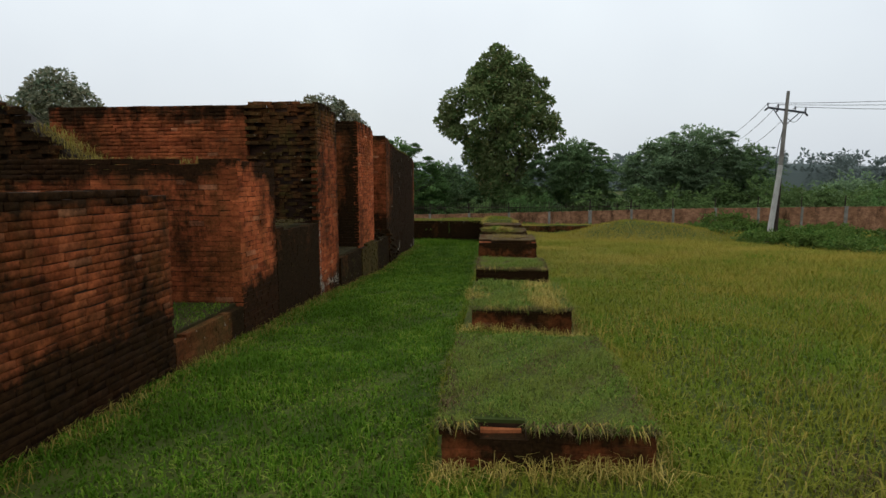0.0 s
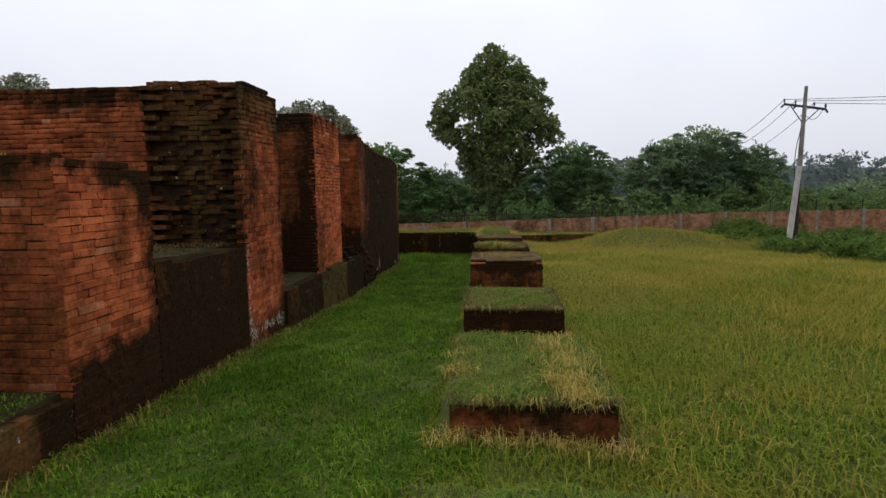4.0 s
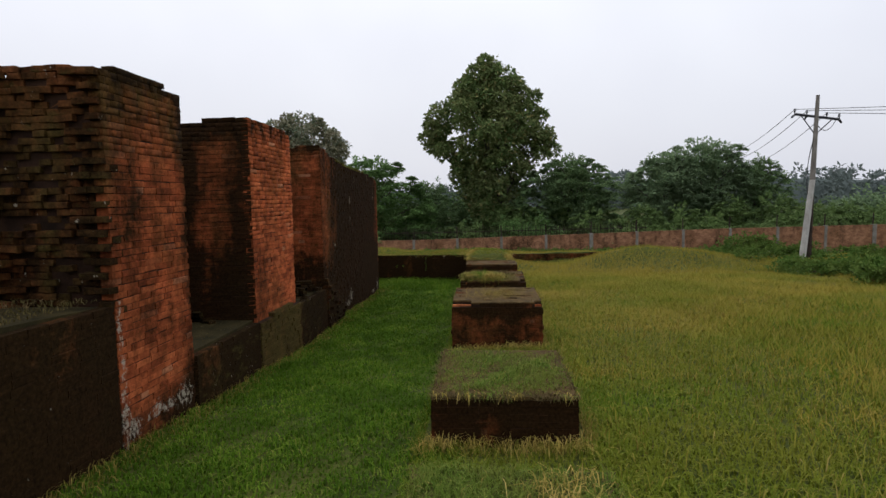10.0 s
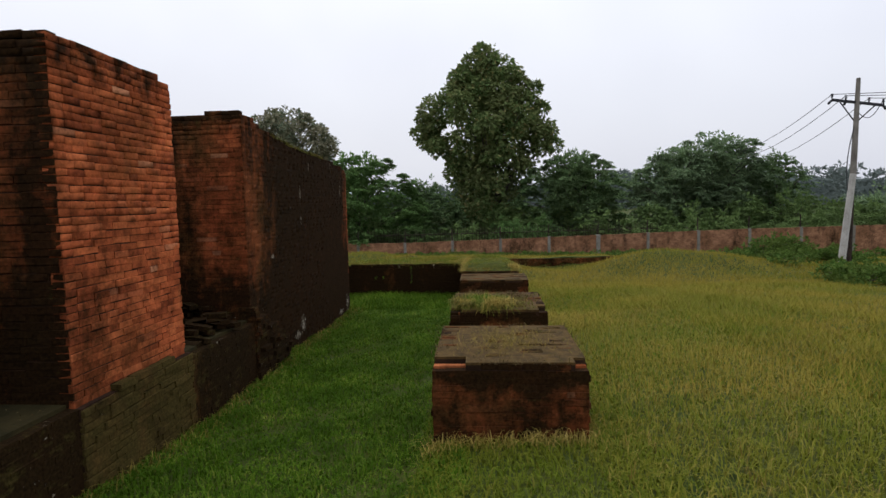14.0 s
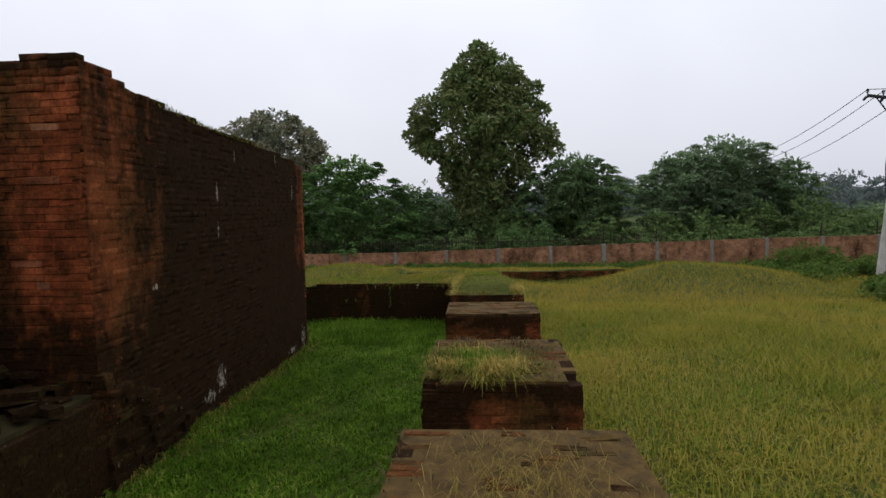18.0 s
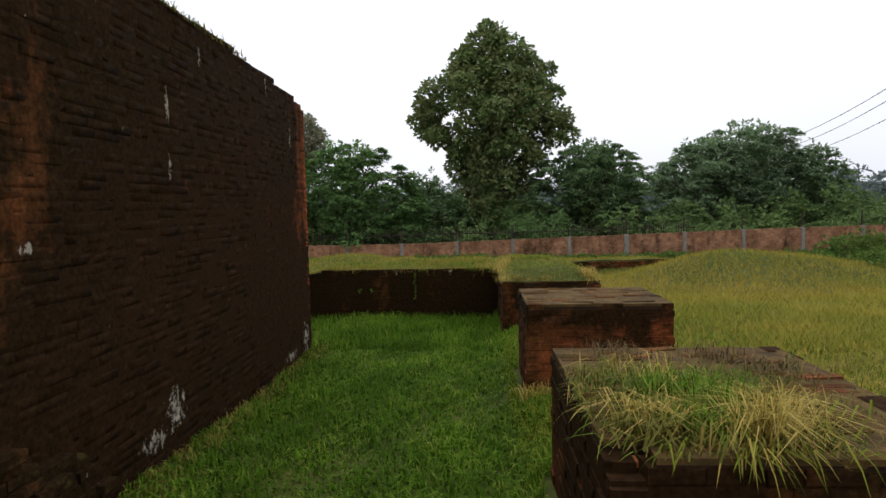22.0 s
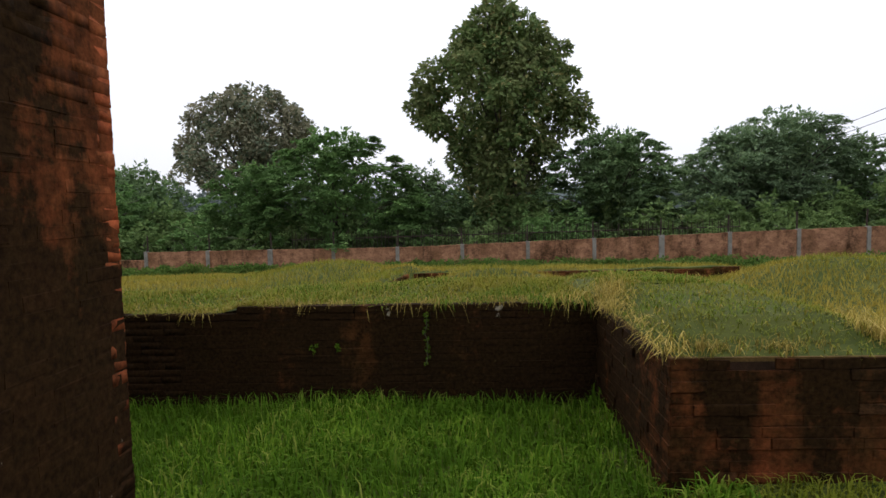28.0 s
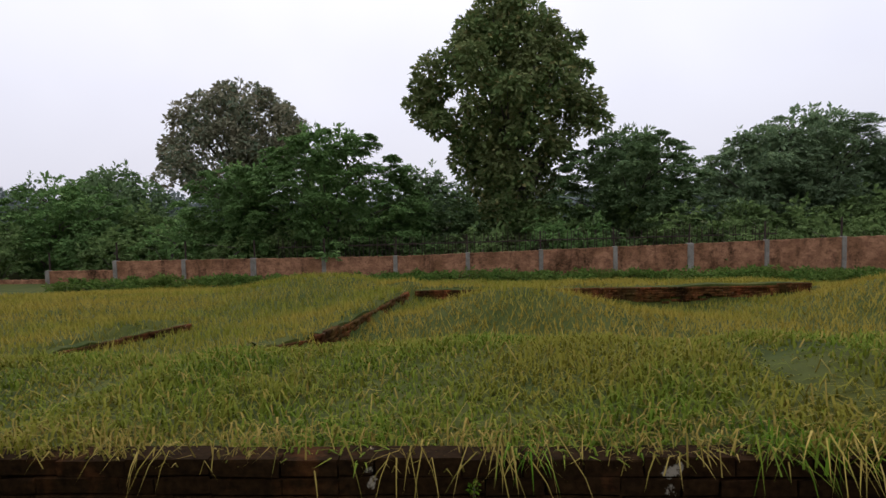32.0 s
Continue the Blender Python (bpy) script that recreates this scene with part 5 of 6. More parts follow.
for k, (cx, wide, count, lo, hi, mat) in enumerate(((-2.6, 0.1, 12, 0.10, 0.24, DRY_GRASS), (-1.55, 0.08, 10, 0.08, 0.2, DRY_GRASS), (-0.72, 0.06, 10, 0.12, 0.28, DRY_GRASS), (-0.40, 0.05, 16, 0.14, 0.32, DRY_GRASS), (-0.32, 0.06, 18, 0.08, 0.18, LAWN), (0.20, 0.06, 8, 0.08, 0.2, DRY_GRASS), (0.55, 0.10, 22, 0.10, 0.24, BANK_GRASS), (0.78, 0.10, 44, 0.12, 0.30, GOLD_GRASS), (0.88, 0.06, 30, 0.10, 0.24, LAWN))):
    b = np.stack([r.normal(cx, wide, count), r.uniform(24.9, 24.99, count), np.full(count, 0.80 if cx > -2.2 else 0.72)], 1)
    drooping("long stalks hanging over the edge of the low wall", b, r.normal(-1.57, 0.6, count), r.uniform(lo, hi, count), r.uniform(0.003, 0.007, count), mat, 320 + k)
for k, (count, lo, hi, mat) in enumerate(((60, 0.05, 0.12, GOLD_GRASS), (60, 0.04, 0.10, BANK_GRASS), (30, 0.05, 0.12, DEAD_GRASS))):
    b = np.stack([r.uniform(0.97, 1.12, count), r.uniform(23.2, 25.0, count), np.full(count, 0.0)], 1)
    b[:, 2] = 0.80 + mound(b[:, 0], b[:, 1])
    drooping("grass hanging down the side of the overgrown pier", b, r.normal(3.14, 0.7, count), r.uniform(lo, hi, count), r.uniform(0.004, 0.009, count), mat, 340 + k)
for k, (cx, cy, sx, sy, count, way, lo, hi) in enumerate(((1.06, 24.75, 0.07, 0.22, 110, 3.3, 0.08, 0.20), (1.02, 24.2, 0.05, 0.3, 90, 3.14, 0.08, 0.2), (1.02, 23.3, 0.05, 0.1, 70, 3.8, 0.08, 0.2), (2.26, 23.4, 0.05, 0.18, 130, -0.6, 0.08, 0.22))):
    b = np.stack([np.clip(r.normal(cx, sx, count), 0.97, 2.34), np.clip(r.normal(cy, sy, count), 23.12, 25.2), np.zeros(count)], 1)
    b[:, 2] = 0.81 + mound(b[:, 0], b[:, 1])
    drooping("golden clump over the edge of the overgrown pier", b, r.normal(way, 0.8, count), r.uniform(lo, hi, count), r.uniform(0.004, 0.007, count), GOLD_GRASS, 360 + k)
# coarser growth on the bank
b, r = scatter(-9.0, 1.8, 25.12, 29.0, 150, 345, z=bank_z)
n = len(b)
drooping("coarse green blades on the bank", b, r.uniform(0, math.tau, n), r.uniform(0.06, 0.15, n), r.uniform(0.005, 0.010, n), BANK_GRASS, 346)
b, r = scatter(-9.0, 2.1, 24.95, 28.0, 26, 347, z=bank_z)
n = len(b)
drooping("pale dead stalks lying on the bank", b, r.uniform(0, math.tau, n), r.uniform(0.12, 0.28, n), r.uniform(0.004, 0.008, n), DRY_GRASS, 348)
tufts([(float(x), 23.22, 0.82, 0.05, 24, 0.11) for x in r.uniform(1.0, 2.3, 12)], "short grass along the front of the overgrown pier", DRY_GRASS, 58, 0.7)
tufts([(0.8, 24.98, 0.80, 0.1, 60, 0.12), (0.5, 25.0, 0.8, 0.1, 50, 0.11)], "green grass at the corner of the bank", LAWN, 59)

# wall tops and cell floors
top_spots = [(-2.3, float(y), long_top(y) - 0.05, 0.12, 70, 0.11) for y in np.linspace(17.6, 20.9, 34)] + [(XW - 0.05, float(y), long_top(y) - 0.05, 0.05, 40, 0.08) for y in np.linspace(17.9, 20.6, 30)]
tufts(top_spots, "grass on the top of the long wall", TOP_GRASS, 60)
tufts([(float(x), 10.7, 3.76, 0.06, 12, 0.12) for x in np.linspace(-2.9, -1.8, 6)], "stray stalks on the tall pier", DRY_GRASS, 61)
for x0, y0, y1, z, dense, seed in ((-3.6, 5.9, 7.3, 1.02, 1400, 62), (-3.2, 8.55, 10.4, 1.86, 700, 63), (-3.0, 11.8, 13.4, 1.02, 200, 64), (-3.0, 15.2, 16.8, 0.98, 160, 65)):
    b, r = scatter(x0, -1.8, y0, y1, dense, seed, z=lambda x, y, z=z: z - 0.02 + 0 * x)
    n = len(b)
    blades("cell_grass", "thin grass on a cell floor", b, r.uniform(0.015, 0.05, n) * (1.6 if seed == 62 else 1.0), r.uniform(0.005, 0.01, n), r.uniform(0.4, 1.8, n), LAWN if seed == 62 else DEAD_GRASS, seed + 30)
tufts([(float(x), 7.6, 2.72, 0.08, 25, 0.14) for x in np.linspace(-4.0, -2.4, 6)], "dry stalks on a wall top", DRY_GRASS, 66)

# ---- ruined mass behind the cells ----
heap = thing("rubble_heap", "tall dark stepped ruin of brick with a dry grass slope", "ruin", (-6.6, 9.3, 0.4))
heap_top = lambda x: float(interp(x, (-9.0, 3.95), (-6.4, 3.85), (-6.0, 3.72), (-5.55, 3.55), (-5.35, 3.28), (-5.15, 3.15), (-4.5, 2.74), (-4.2, 2.6)))
bm = core_bm(-9.0, -4.2, 8.56, 9.0, 0.3, lambda x, y: heap_top(x) - 0.03)
bm.transform(Matrix.Translation((6.6, -9.3, -0.4)))
part("earth", bm, BANK_EARTH, heap, "blackened earth and brick bats")
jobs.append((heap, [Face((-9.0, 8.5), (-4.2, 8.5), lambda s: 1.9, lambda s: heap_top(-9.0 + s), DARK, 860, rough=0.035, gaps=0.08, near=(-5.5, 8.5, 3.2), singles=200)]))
tufts([(x, 8.8, heap_top(x) - 0.03, 0.12, 90, 0.2) for x in np.linspace(-5.3, -4.3, 9)], "dry grass on the rubble slope", DRY_GRASS, 67)
tufts([(x, 8.7, heap_top(x) - 0.03, 0.1, 24, 0.12) for x in np.linspace(-6.6, -5.4, 7)], "moss and stalks on the ruin top", TOP_GRASS, 68)

# ---- boundary wall ----
FY = 49.6


def fence_top(x):
    return float(interp(x, (-30, -1.25), (-22.01, -1.25), (-22, -0.84), (-18.61, -0.84), (-18.6, -0.42), (-12, -0.40), (-4, -0.40), (4, -0.20), (11.6, 0.0), (18, 0.17), (31, 0.36), (60, 0.5)))


fence = thing("boundary_wall", "long low red brick boundary wall with concrete posts", "wall", (5, FY, -1.4))
rf = random.Random(5)
PITCH = 3.42
k0 = -12
for k in range(k0, 20):
    xa = -7.5 + k * PITCH
    xb = xa + PITCH
    mid = (xa + xb) / 2
    bm = bmesh.new()
    za, zb = fence_top(xa + 0.05), fence_top(xb - 0.05)
    if k <= -4:
        za = zb = fence_top(mid)
    vs = box_bm(bm, xa + 0.09 - 5, xb - 0.09 - 5, -0.08, 0.08, -0.6, 0)
    for v in vs[4:]:
        v.co.z = (za if v.co.x < mid - 5 else zb) + 1.4 - 0.02
    part("panel", bm, FENCE_BRICK, fence)
    bm = bmesh.new()
    n = 14
    for q in range(n):
        f0, f1 = q / n, (q + 1) / n - 0.006
        h = rf.uniform(-0.012, 0.014)
        vs = box_bm(bm, xa + 0.09 + f0 * (PITCH - 0.18) - 5, xa + 0.09 + f1 * (PITCH - 0.18) - 5, -0.1, 0.1, za + (zb - za) * f0 + 1.4 - 0.02, za + (zb - za) * f0 + 1.4 + 0.05 + h)
    part("coping", bm, FENCE_BRICK, fence)
    bm = bmesh.new()
    w = rf.choice((0.10, 0.10, 0.14))
    vs = box_bm(bm, xa - w - 5, xa + w - 5, -0.13, 0.13, -0.6, max(fence_top(xa - 0.1), fence_top(xa + 0.1)) + 1.4 + 0.08)
    bmesh.ops.bevel(bm, geom=bm.edges[:], offset=0.015, segments=1, affect="EDGES")
    part("post", bm, CONCRETE, fence, "grey concrete post")
    bm = bmesh.new()
    zt = fence_top(xa) + 1.4
    tube_bm(bm, (xa - 5, 0.12, zt - 0.2), (xa - 5 + rf.uniform(-0.04, 0.04), 0.12, zt + 0.95), 0.045, 0.04, 6)
    part("iron_upright", bm, RUST, fence, "rusty iron upright")
# iron pickets behind the wall
pickets = thing("iron_fence", "rusty picket fence behind the brick wall", "fence", (2, FY + 0.9, -1.4))
bm = bmesh.new()
tube_bm(bm, (-12, 0, 1.5), (12, 0, 1.75), 0.03, 0.03, 6)
part("rail", bm, RUST, pickets)
base_bm = bmesh.new()
tube_bm(base_bm, (0, 0, 0), (0, 0, 2.05), 0.022, 0.016, 5)
first = part("picket", base_bm, RUST, pickets)
for k in range(110):
    c = new("picket", first.data)
    c.parent = pickets
    x = -12 + 24 * (k + 0.5) / 110
    c.matrix_basis = pose(x, 0, rf.uniform(-0.1, 0.05) + 0.01 * x, rf.uniform(-2, 2), rf.uniform(-3, 3), 0)
first.matrix_basis = pose(-12.0, 0, 0)

# ---- trees ----


def leaf_quads(r, root, out, side, ln, wide):
    """Folded leaves, four corners each, from roots along out."""
    fold = np.cross(side, out) * ln * 0.10
    return np.stack([root, root + out * ln * 0.45 + side * ln * wide + fold, root + out * ln, root + out * ln * 0.45 - side * ln * wide + fold], 1)


def unit(v):
    return v / (np.linalg.norm(v, axis=1)[:, None] + 1e-6)


def leaf_mesh(name, vs, material, parent):
    v = np.concatenate(vs)
    k = 4 * np.arange(len(v))[:, None]
    t = np.concatenate([k + (0, 1, 2), k + (0, 2, 3)], 1).reshape(-1, 3)
    return tri_mesh(name, v.reshape(-1, 3) - np.array(parent.location), t, material, parent)


def leaf_cloud(name, lobes, leaf, per_lobe, material, parent, seed, droop=0.3, flat=0.0):
    """Loose foliage: leaves in clusters over small lobes (x, y, z, rx, ry, rz), with gaps between."""
    r = np.random.default_rng(seed)
    vs = []
    for x, y, z, rx, ry, rz in lobes:
        clusters = max(6, int(per_lobe / 9))
        d = unit(r.normal(0, 1, (clusters, 3)))
        rad = r.uniform(0.25, 1.25, clusters)[:, None] ** 0.6
        cen = np.repeat(np.array((x, y, z)) + d * rad * (rx, ry, rz), 9, 0)
        out = np.repeat(d, 9, 0) * 0.7 + r.normal(0, 0.8, cen.shape)
        out[:, 2] = out[:, 2] * (1 - flat) - droop
        out = unit(out)
        side = unit(np.cross(out, r.normal(0, 1 - 0.7 * flat, out.shape) + (0, 0, 2.5 * flat)))
        ln = leaf * r.uniform(0.6, 1.25, (len(cen), 1))
        vs.append(leaf_quads(r, cen + out * ln * r.uniform(0.0, 0.5, (len(cen), 1)), out, side, ln, 0.24))
    return leaf_mesh(name, vs, material, parent)


def bunches(name, spots, leaf, per, material, parent, seed, droop):
    """Close bunches of broad leaves, each a cap that is full above and open below."""
    r = np.random.default_rng(seed)
    vs = []
    for x, y, z, rr, squash in spots:
        d = unit(r.normal(0, 1, (per, 3)) + (0, 0, 0.35))
        rad = r.uniform(0.72, 1.08, (per, 1))
        root = np.array((x, y, z)) + d * rad * (rr, rr, rr * squash)
        out = unit(d * (1, 1, 0.5) + r.normal(0, 0.45, d.shape) - (0, 0, droop))
        # the blade lies across the way out of the bunch, like a shingle
        side = unit(np.cross(out, d + r.normal(0, 0.35, d.shape)))
        vs.append(leaf_quads(r, root, out, side, leaf * r.uniform(0.6, 1.2, (per, 1)), 0.27))
    return leaf_mesh(name, vs, material, parent)


def sprays(name, spots, leaf, per, material, parent, seed, centre):
    """Feathery boughs: flat fans of leaflets on arching twigs that run outwards from the stem."""
    r = np.random.default_rng(seed)
    vs = []
    for x, y, z, rr, squash in spots:
        away = math.atan2(y - centre[1], x - centre[0])
        twigs = 9
        m = max(6, per // twigs)
        for q in range(twigs):
            a = away + r.normal(0, 1.0)
            ln = rr * r.uniform(0.7, 1.3)
            rise = r.uniform(0.05, 0.5)
            f = r.uniform(0.1, 1.0, (m, 1))
            way = np.array((math.cos(a), math.sin(a), 0.0))
            across = np.array((-math.sin(a), math.cos(a), 0.0))
            start = np.array((x, y, z)) + r.normal(0, 0.3 * rr, 3) * (1, 1, squash)
            root = start + way * f * ln + np.array((0, 0, 1.0)) * ln * (rise * f - 0.75 * f * f * (0.3 + rise)) + r.normal(0, 0.035 * rr, (m, 3))
            sgn = r.choice((-1.0, 1.0), (m, 1))
            out = unit(way * 0.6 + across * sgn + r.normal(0, 0.28, (m, 3)) - (0, 0, 0.28))
            side = unit(np.cross(out, np.array((0, 0, 1.0)) + r.normal(0, 0.3, (m, 3))))
            vs.append(leaf_quads(r, root, out, side, leaf * r.uniform(0.7, 1.25, (m, 1)) * (1.15 - 0.5 * f), 0.22))
    return leaf_mesh(name, vs, material, parent)


def tree(label, x, y, z0, profile, material, seed, leaf=0.35, count=120, bunch=0.8, per=260, trunk_r=0.3, kind="bunch", deep=0.75, droop=0.35, squash=0.75, core=0.5, uneven=0.38, category="tree"):
    """A tree: profile is (height, reach to -x, reach to +x) from the lowest leaves to the top."""
    ob = thing("tree", label, category, (x, y, z0), "trees behind the boundary wall")
    r = np.random.default_rng(seed)
    hs, wl, wr = ([p[k] for p in profile] for k in range(3))
    top, low = hs[-1], hs[0]
    bm = bmesh.new()
    steps = 7
    pts = [Vector((r.normal(0, 0.12) * k / 2, r.normal(0, 0.12) * k / 2, -0.2 + (top - z0) * 0.86 * k / steps)) for k in range(steps + 1)]
    for k in range(steps):
        tube_bm(bm, pts[k], pts[k + 1], trunk_r * (1 - 0.8 * k / steps), trunk_r * (1 - 0.8 * (k + 1) / steps), 8)
    levels = np.linspace(low, top, 200)
    weight = np.cumsum((np.interp(levels, hs, wl) + np.interp(levels, hs, wr)) ** 1.15)
    spots, inner = [], []
    for k in range(count):
        h = float(np.interp((k + r.uniform(0, 1)) / count * weight[-1], weight, levels))
        a = k * 2.39996 + r.normal(0, 0.3)
        w = float(np.interp(h, hs, wr if math.cos(a) > 0 else wl))
        rr = bunch * r.uniform(0.6, 1.25)
        reach = max(0.0, w - rr * 0.85) * r.uniform(1.0 - uneven, 1.04) ** 0.6
        spots.append((x + reach * math.cos(a), y + reach * math.sin(a) * deep, h - rr * squash * 0.6, rr, squash))
        if k % 2 == 0:
            q = r.uniform(0.15, 0.6)
            inner.append((x + reach * q * math.cos(a), y + reach * q * math.sin(a) * deep, h - 0.3 * bunch, bunch * 1.5, bunch * 1.5, bunch * 1.2))
    for k, s in enumerate(spots):
        if k % 4 == 0:
            j = min(steps, max(1, int((s[2] - z0) / (top - z0) * steps * 0.8)))
            end = Vector((s[0] - x, s[1] - y, s[2] - z0))
            midp = (pts[j] + end) / 2 + Vector((0, 0, 0.25))
            tube_bm(bm, pts[j - 1], midp, trunk_r * 0.28, trunk_r * 0.18, 6)
            tube_bm(bm, midp, end, trunk_r * 0.18, trunk_r * 0.06, 6)
    part("trunk", bm, BARK, ob, "bark-covered trunk with limbs")
    if kind == "bunch":
        bunches("crown", spots, leaf, per, material, ob, seed + 1, droop)
    else:
        sprays("crown", spots, leaf, per, material, ob, seed + 1, (x, y))
    if core:
        leaf_cloud("inner_foliage", inner, leaf * 1.15, int(per * core), material, ob, seed + 2, droop)
    return ob


tree("tall broad-leaved tree with dense olive crown", 2.05, 60.5, -1.4, ((-0.4, 3.4, 3.4), (3.4, 3.5, 3.5), (4.9, 3.6, 3.6), (5.9, 4.3, 4.5), (6.9, 5.2, 5.6), (8.0, 6.0, 6.7), (9.1, 6.6, 6.4), (10.4, 6.5, 5.8), (11.6, 5.9, 5.5), (13.0, 4.0, 4.8), (14.4, 3.1, 3.4), (15.5, 1.9, 2.1), (16.2, 0.8, 0.9)), LEAF_BIG, 901, 0.42, 170, 0.90, 210, 0.45, core=0.34, uneven=0.5)
tree("grey-green tree with rounded, browning crown", -20.0, 70.5, -1.4, ((4.2, 5.0, 1.6), (5.4, 7.2, 4.4), (7.3, 7.4, 5.8), (9.2, 6.2, 5.8), (10.8, 5.4, 5.4), (12.0, 3.9, 3.8), (13.0, 1.8, 1.7)), LEAF_GREY, 903, 0.40, 120, 0.95, 170, 0.4, core=0.35, uneven=0.45)
tree("lush feathery tree leaning over the wall", -8.2, 54.0, -1.4, ((-0.4, 5.8, 5.6), (2.6, 6.0, 5.6), (4.4, 5.0, 4.4), (5.4, 3.8, 3.4), (6.4, 1.2, 2.9)), LEAF_LUSH, 905, 0.28, 160, 0.8, 300, 0.2, "spray", squash=0.5, core=0.4)
tree("lush young tree behind the wall", -13.8, 55.0, -1.4, ((-0.4, 3.4, 3.4), (2.0, 3.8, 3.8), (3.6, 3.0, 3.0), (4.8, 1.4, 1.4)), LEAF_LUSH, 907, 0.28, 70, 0.8, 260, 0.18, "spray", squash=0.5, core=0.4)
tree("leafy tree with pale upper sprays", -25.5, 56.0, -1.4, ((-0.6, 4.2, 4.2), (1.2, 5.6, 5.4), (2.7, 4.4, 4.4), (4.0, 1.8, 1.8)), LEAF_LUSH, 909, 0.28, 90, 0.85, 260, 0.2, "spray", squash=0.5, core=0.4)
tree("deep green tree with layered sprays", 9.2, 58.0, -1.4, ((-0.6, 5.0, 4.4), (2.6, 5.2, 4.8), (4.6, 4.8, 4.4), (5.6, 3.4, 3.6), (6.3, 2.0, 2.4)), LEAF_DEEP, 911, 0.28, 150, 0.8, 300, 0.25, "spray", squash=0.4, core=0.7)
# these two spreading crowns carry the haze in their leaf colour
tree("wide spreading tree with flat layered crown", 18.4, 61.0, -1.4, ((-0.6, 3.4, 3.4), (2.6, 4.6, 3.8), (4.4, 4.0, 3.6), (5.6, 2.6, 3.2), (6.6, 1.2, 2.6)), LEAF_HAZE, 913, 0.28, 130, 0.9, 280, 0.3, "spray", squash=0.3, core=0.7)
tree("wide spreading tree with flat layered crown", 22.6, 62.0, -1.4, ((-0.6, 3.6, 4.0), (2.8, 4.2, 4.6), (5.0, 4.2, 4.6), (6.6, 4.2, 3.6), (7.6, 3.2, 3.6)), LEAF_HAZE, 915, 0.28, 150, 0.9, 280, 0.3, "spray", squash=0.3, core=0.7)
tree("round dark tree beside the spreading one", 27.6, 62.5, -1.4, ((-0.6, 3.6, 3.6), (2.4, 3.8, 3.8), (4.4, 3.4, 3.3), (5.7, 2.4, 2.2), (6.3, 1.2, 1.0)), LEAF_DEEP, 916, 0.30, 80, 0.85, 220, 0.3, "spray", squash=0.45, core=0.5)
tree("low dark tree in the gap behind the wall", -3.2, 57.0, -1.4, ((-0.4, 3.2, 3.2), (2.2, 3.4, 3.4), (3.4, 2.4, 2.4), (4.3, 1.0, 1.0)), LEAF_DEEP, 917, 0.28, 60, 0.8, 220, 0.2, "spray", core=0.5)
tree("grey-green tree beyond the ruin", -37.5, 49.0, -1.4, ((3.0, 3.2, 3.2), (6.5, 4.4, 4.4), (9.0, 4.3, 4.3), (11.2, 2.8, 2.8), (12.4, 1.2, 1.2)), LEAF_GREY, 919, 0.38, 90, 0.95, 170, 0.35, core=0.6)
tree("dark round tree far behind the wall", -27.0, 64.0, -1.4, ((-0.4, 4.2, 4.2), (2.4, 4.6, 4.6), (4.2, 3.6, 3.6), (5.4, 1.5, 1.5)), LEAF_DEEP, 921, 0.34, 60, 0.95, 200, 0.2, core=0.5)
tree("green tree beyond the pole, leaf colour paled for haze", 40.0, 66.0, -1.4, ((-0.8, 6.0, 6.0), (0.6, 6.5, 6.5), (1.8, 5.0, 5.0), (2.8, 2.2, 2.2)), LEAF_HAZE, 923, 0.36, 80, 1.0, 200, 0.25, "spray", core=0.5)
tree("green tree beyond the pole, leaf colour paled for haze", 51.0, 70.0, -1.4, ((-0.8, 6.0, 6.0), (1.0, 7.0, 7.0), (2.6, 5.4, 5.4), (4.0, 2.2, 2.2)), LEAF_HAZE, 925, 0.36, 90, 1.0, 200, 0.25, "spray", core=0.5)

# shrubs behind the wall, one after another
rs = random.Random(11)
shrub_x = -32.0
while shrub_x < 36:
    w = rs.uniform(1.4, 2.4)
    h = rs.uniform(0.5, 1.9)
    tree("leafy undergrowth behind the boundary wall", shrub_x, rs.uniform(51.6, 53.6), -1.5, ((-1.2, w, w), (h * 0.4, w, w), (h, w * 0.5, w * 0.5)), rs.choice((LEAF_LUSH, LEAF_UNDER, LEAF_UNDER, LEAF_UNDER)), 1000 + int(shrub_x * 10), 0.24, 20, 0.6, 150, 0.08, "spray", core=0.5, category="shrub")
    shrub_x += w * 1.7
shrub_x = -34.0
while shrub_x < 44:
    w = rs.uniform(1.8, 3.0)
    h = rs.uniform(1.6, 2.8)
    tree("dark thicket under the trees behind the wall", shrub_x, rs.uniform(56.5, 59.0), -1.5, ((-1.2, w, w), (h * 0.5, w, w), (h, w * 0.5, w * 0.5)), LEAF_UNDER, 1700 + int(shrub_x * 10), 0.30, 24, 0.7, 150, 0.08, "spray", core=0.8, category="shrub")
    shrub_x += w * 1.5

# scrub on the right of the field and along the wall
def scrub(label, x, y, w, h, seed, leaf=0.16, material=SCRUB_LEAF):
    z = float(ground_z(x, y))
    ob = thing("shrub", label, "shrub", (x, y, z), "scrub along the field edge")
    r = np.random.default_rng(seed)
    lobes = [(x + r.normal(0, w * 0.45), y + r.normal(0, w * 0.35), z + h * r.uniform(0.1, 0.75), 0.42 * w * r.uniform(0.5, 1), 0.42 * w * r.uniform(0.5, 1), h * 0.35) for _ in range(9)]
    bm = bmesh.new()
    for s in lobes:
        tube_bm(bm, (0, 0, -0.05), (s[0] - x, s[1] - y, s[2] - z), 0.02, 0.006, 5)
    part("stalk", bm, BARK, ob)
    leaf_cloud("foliage", lobes, leaf, 150, material, ob, seed + 1, 0.1, 0.3)


sc = random.Random(31)
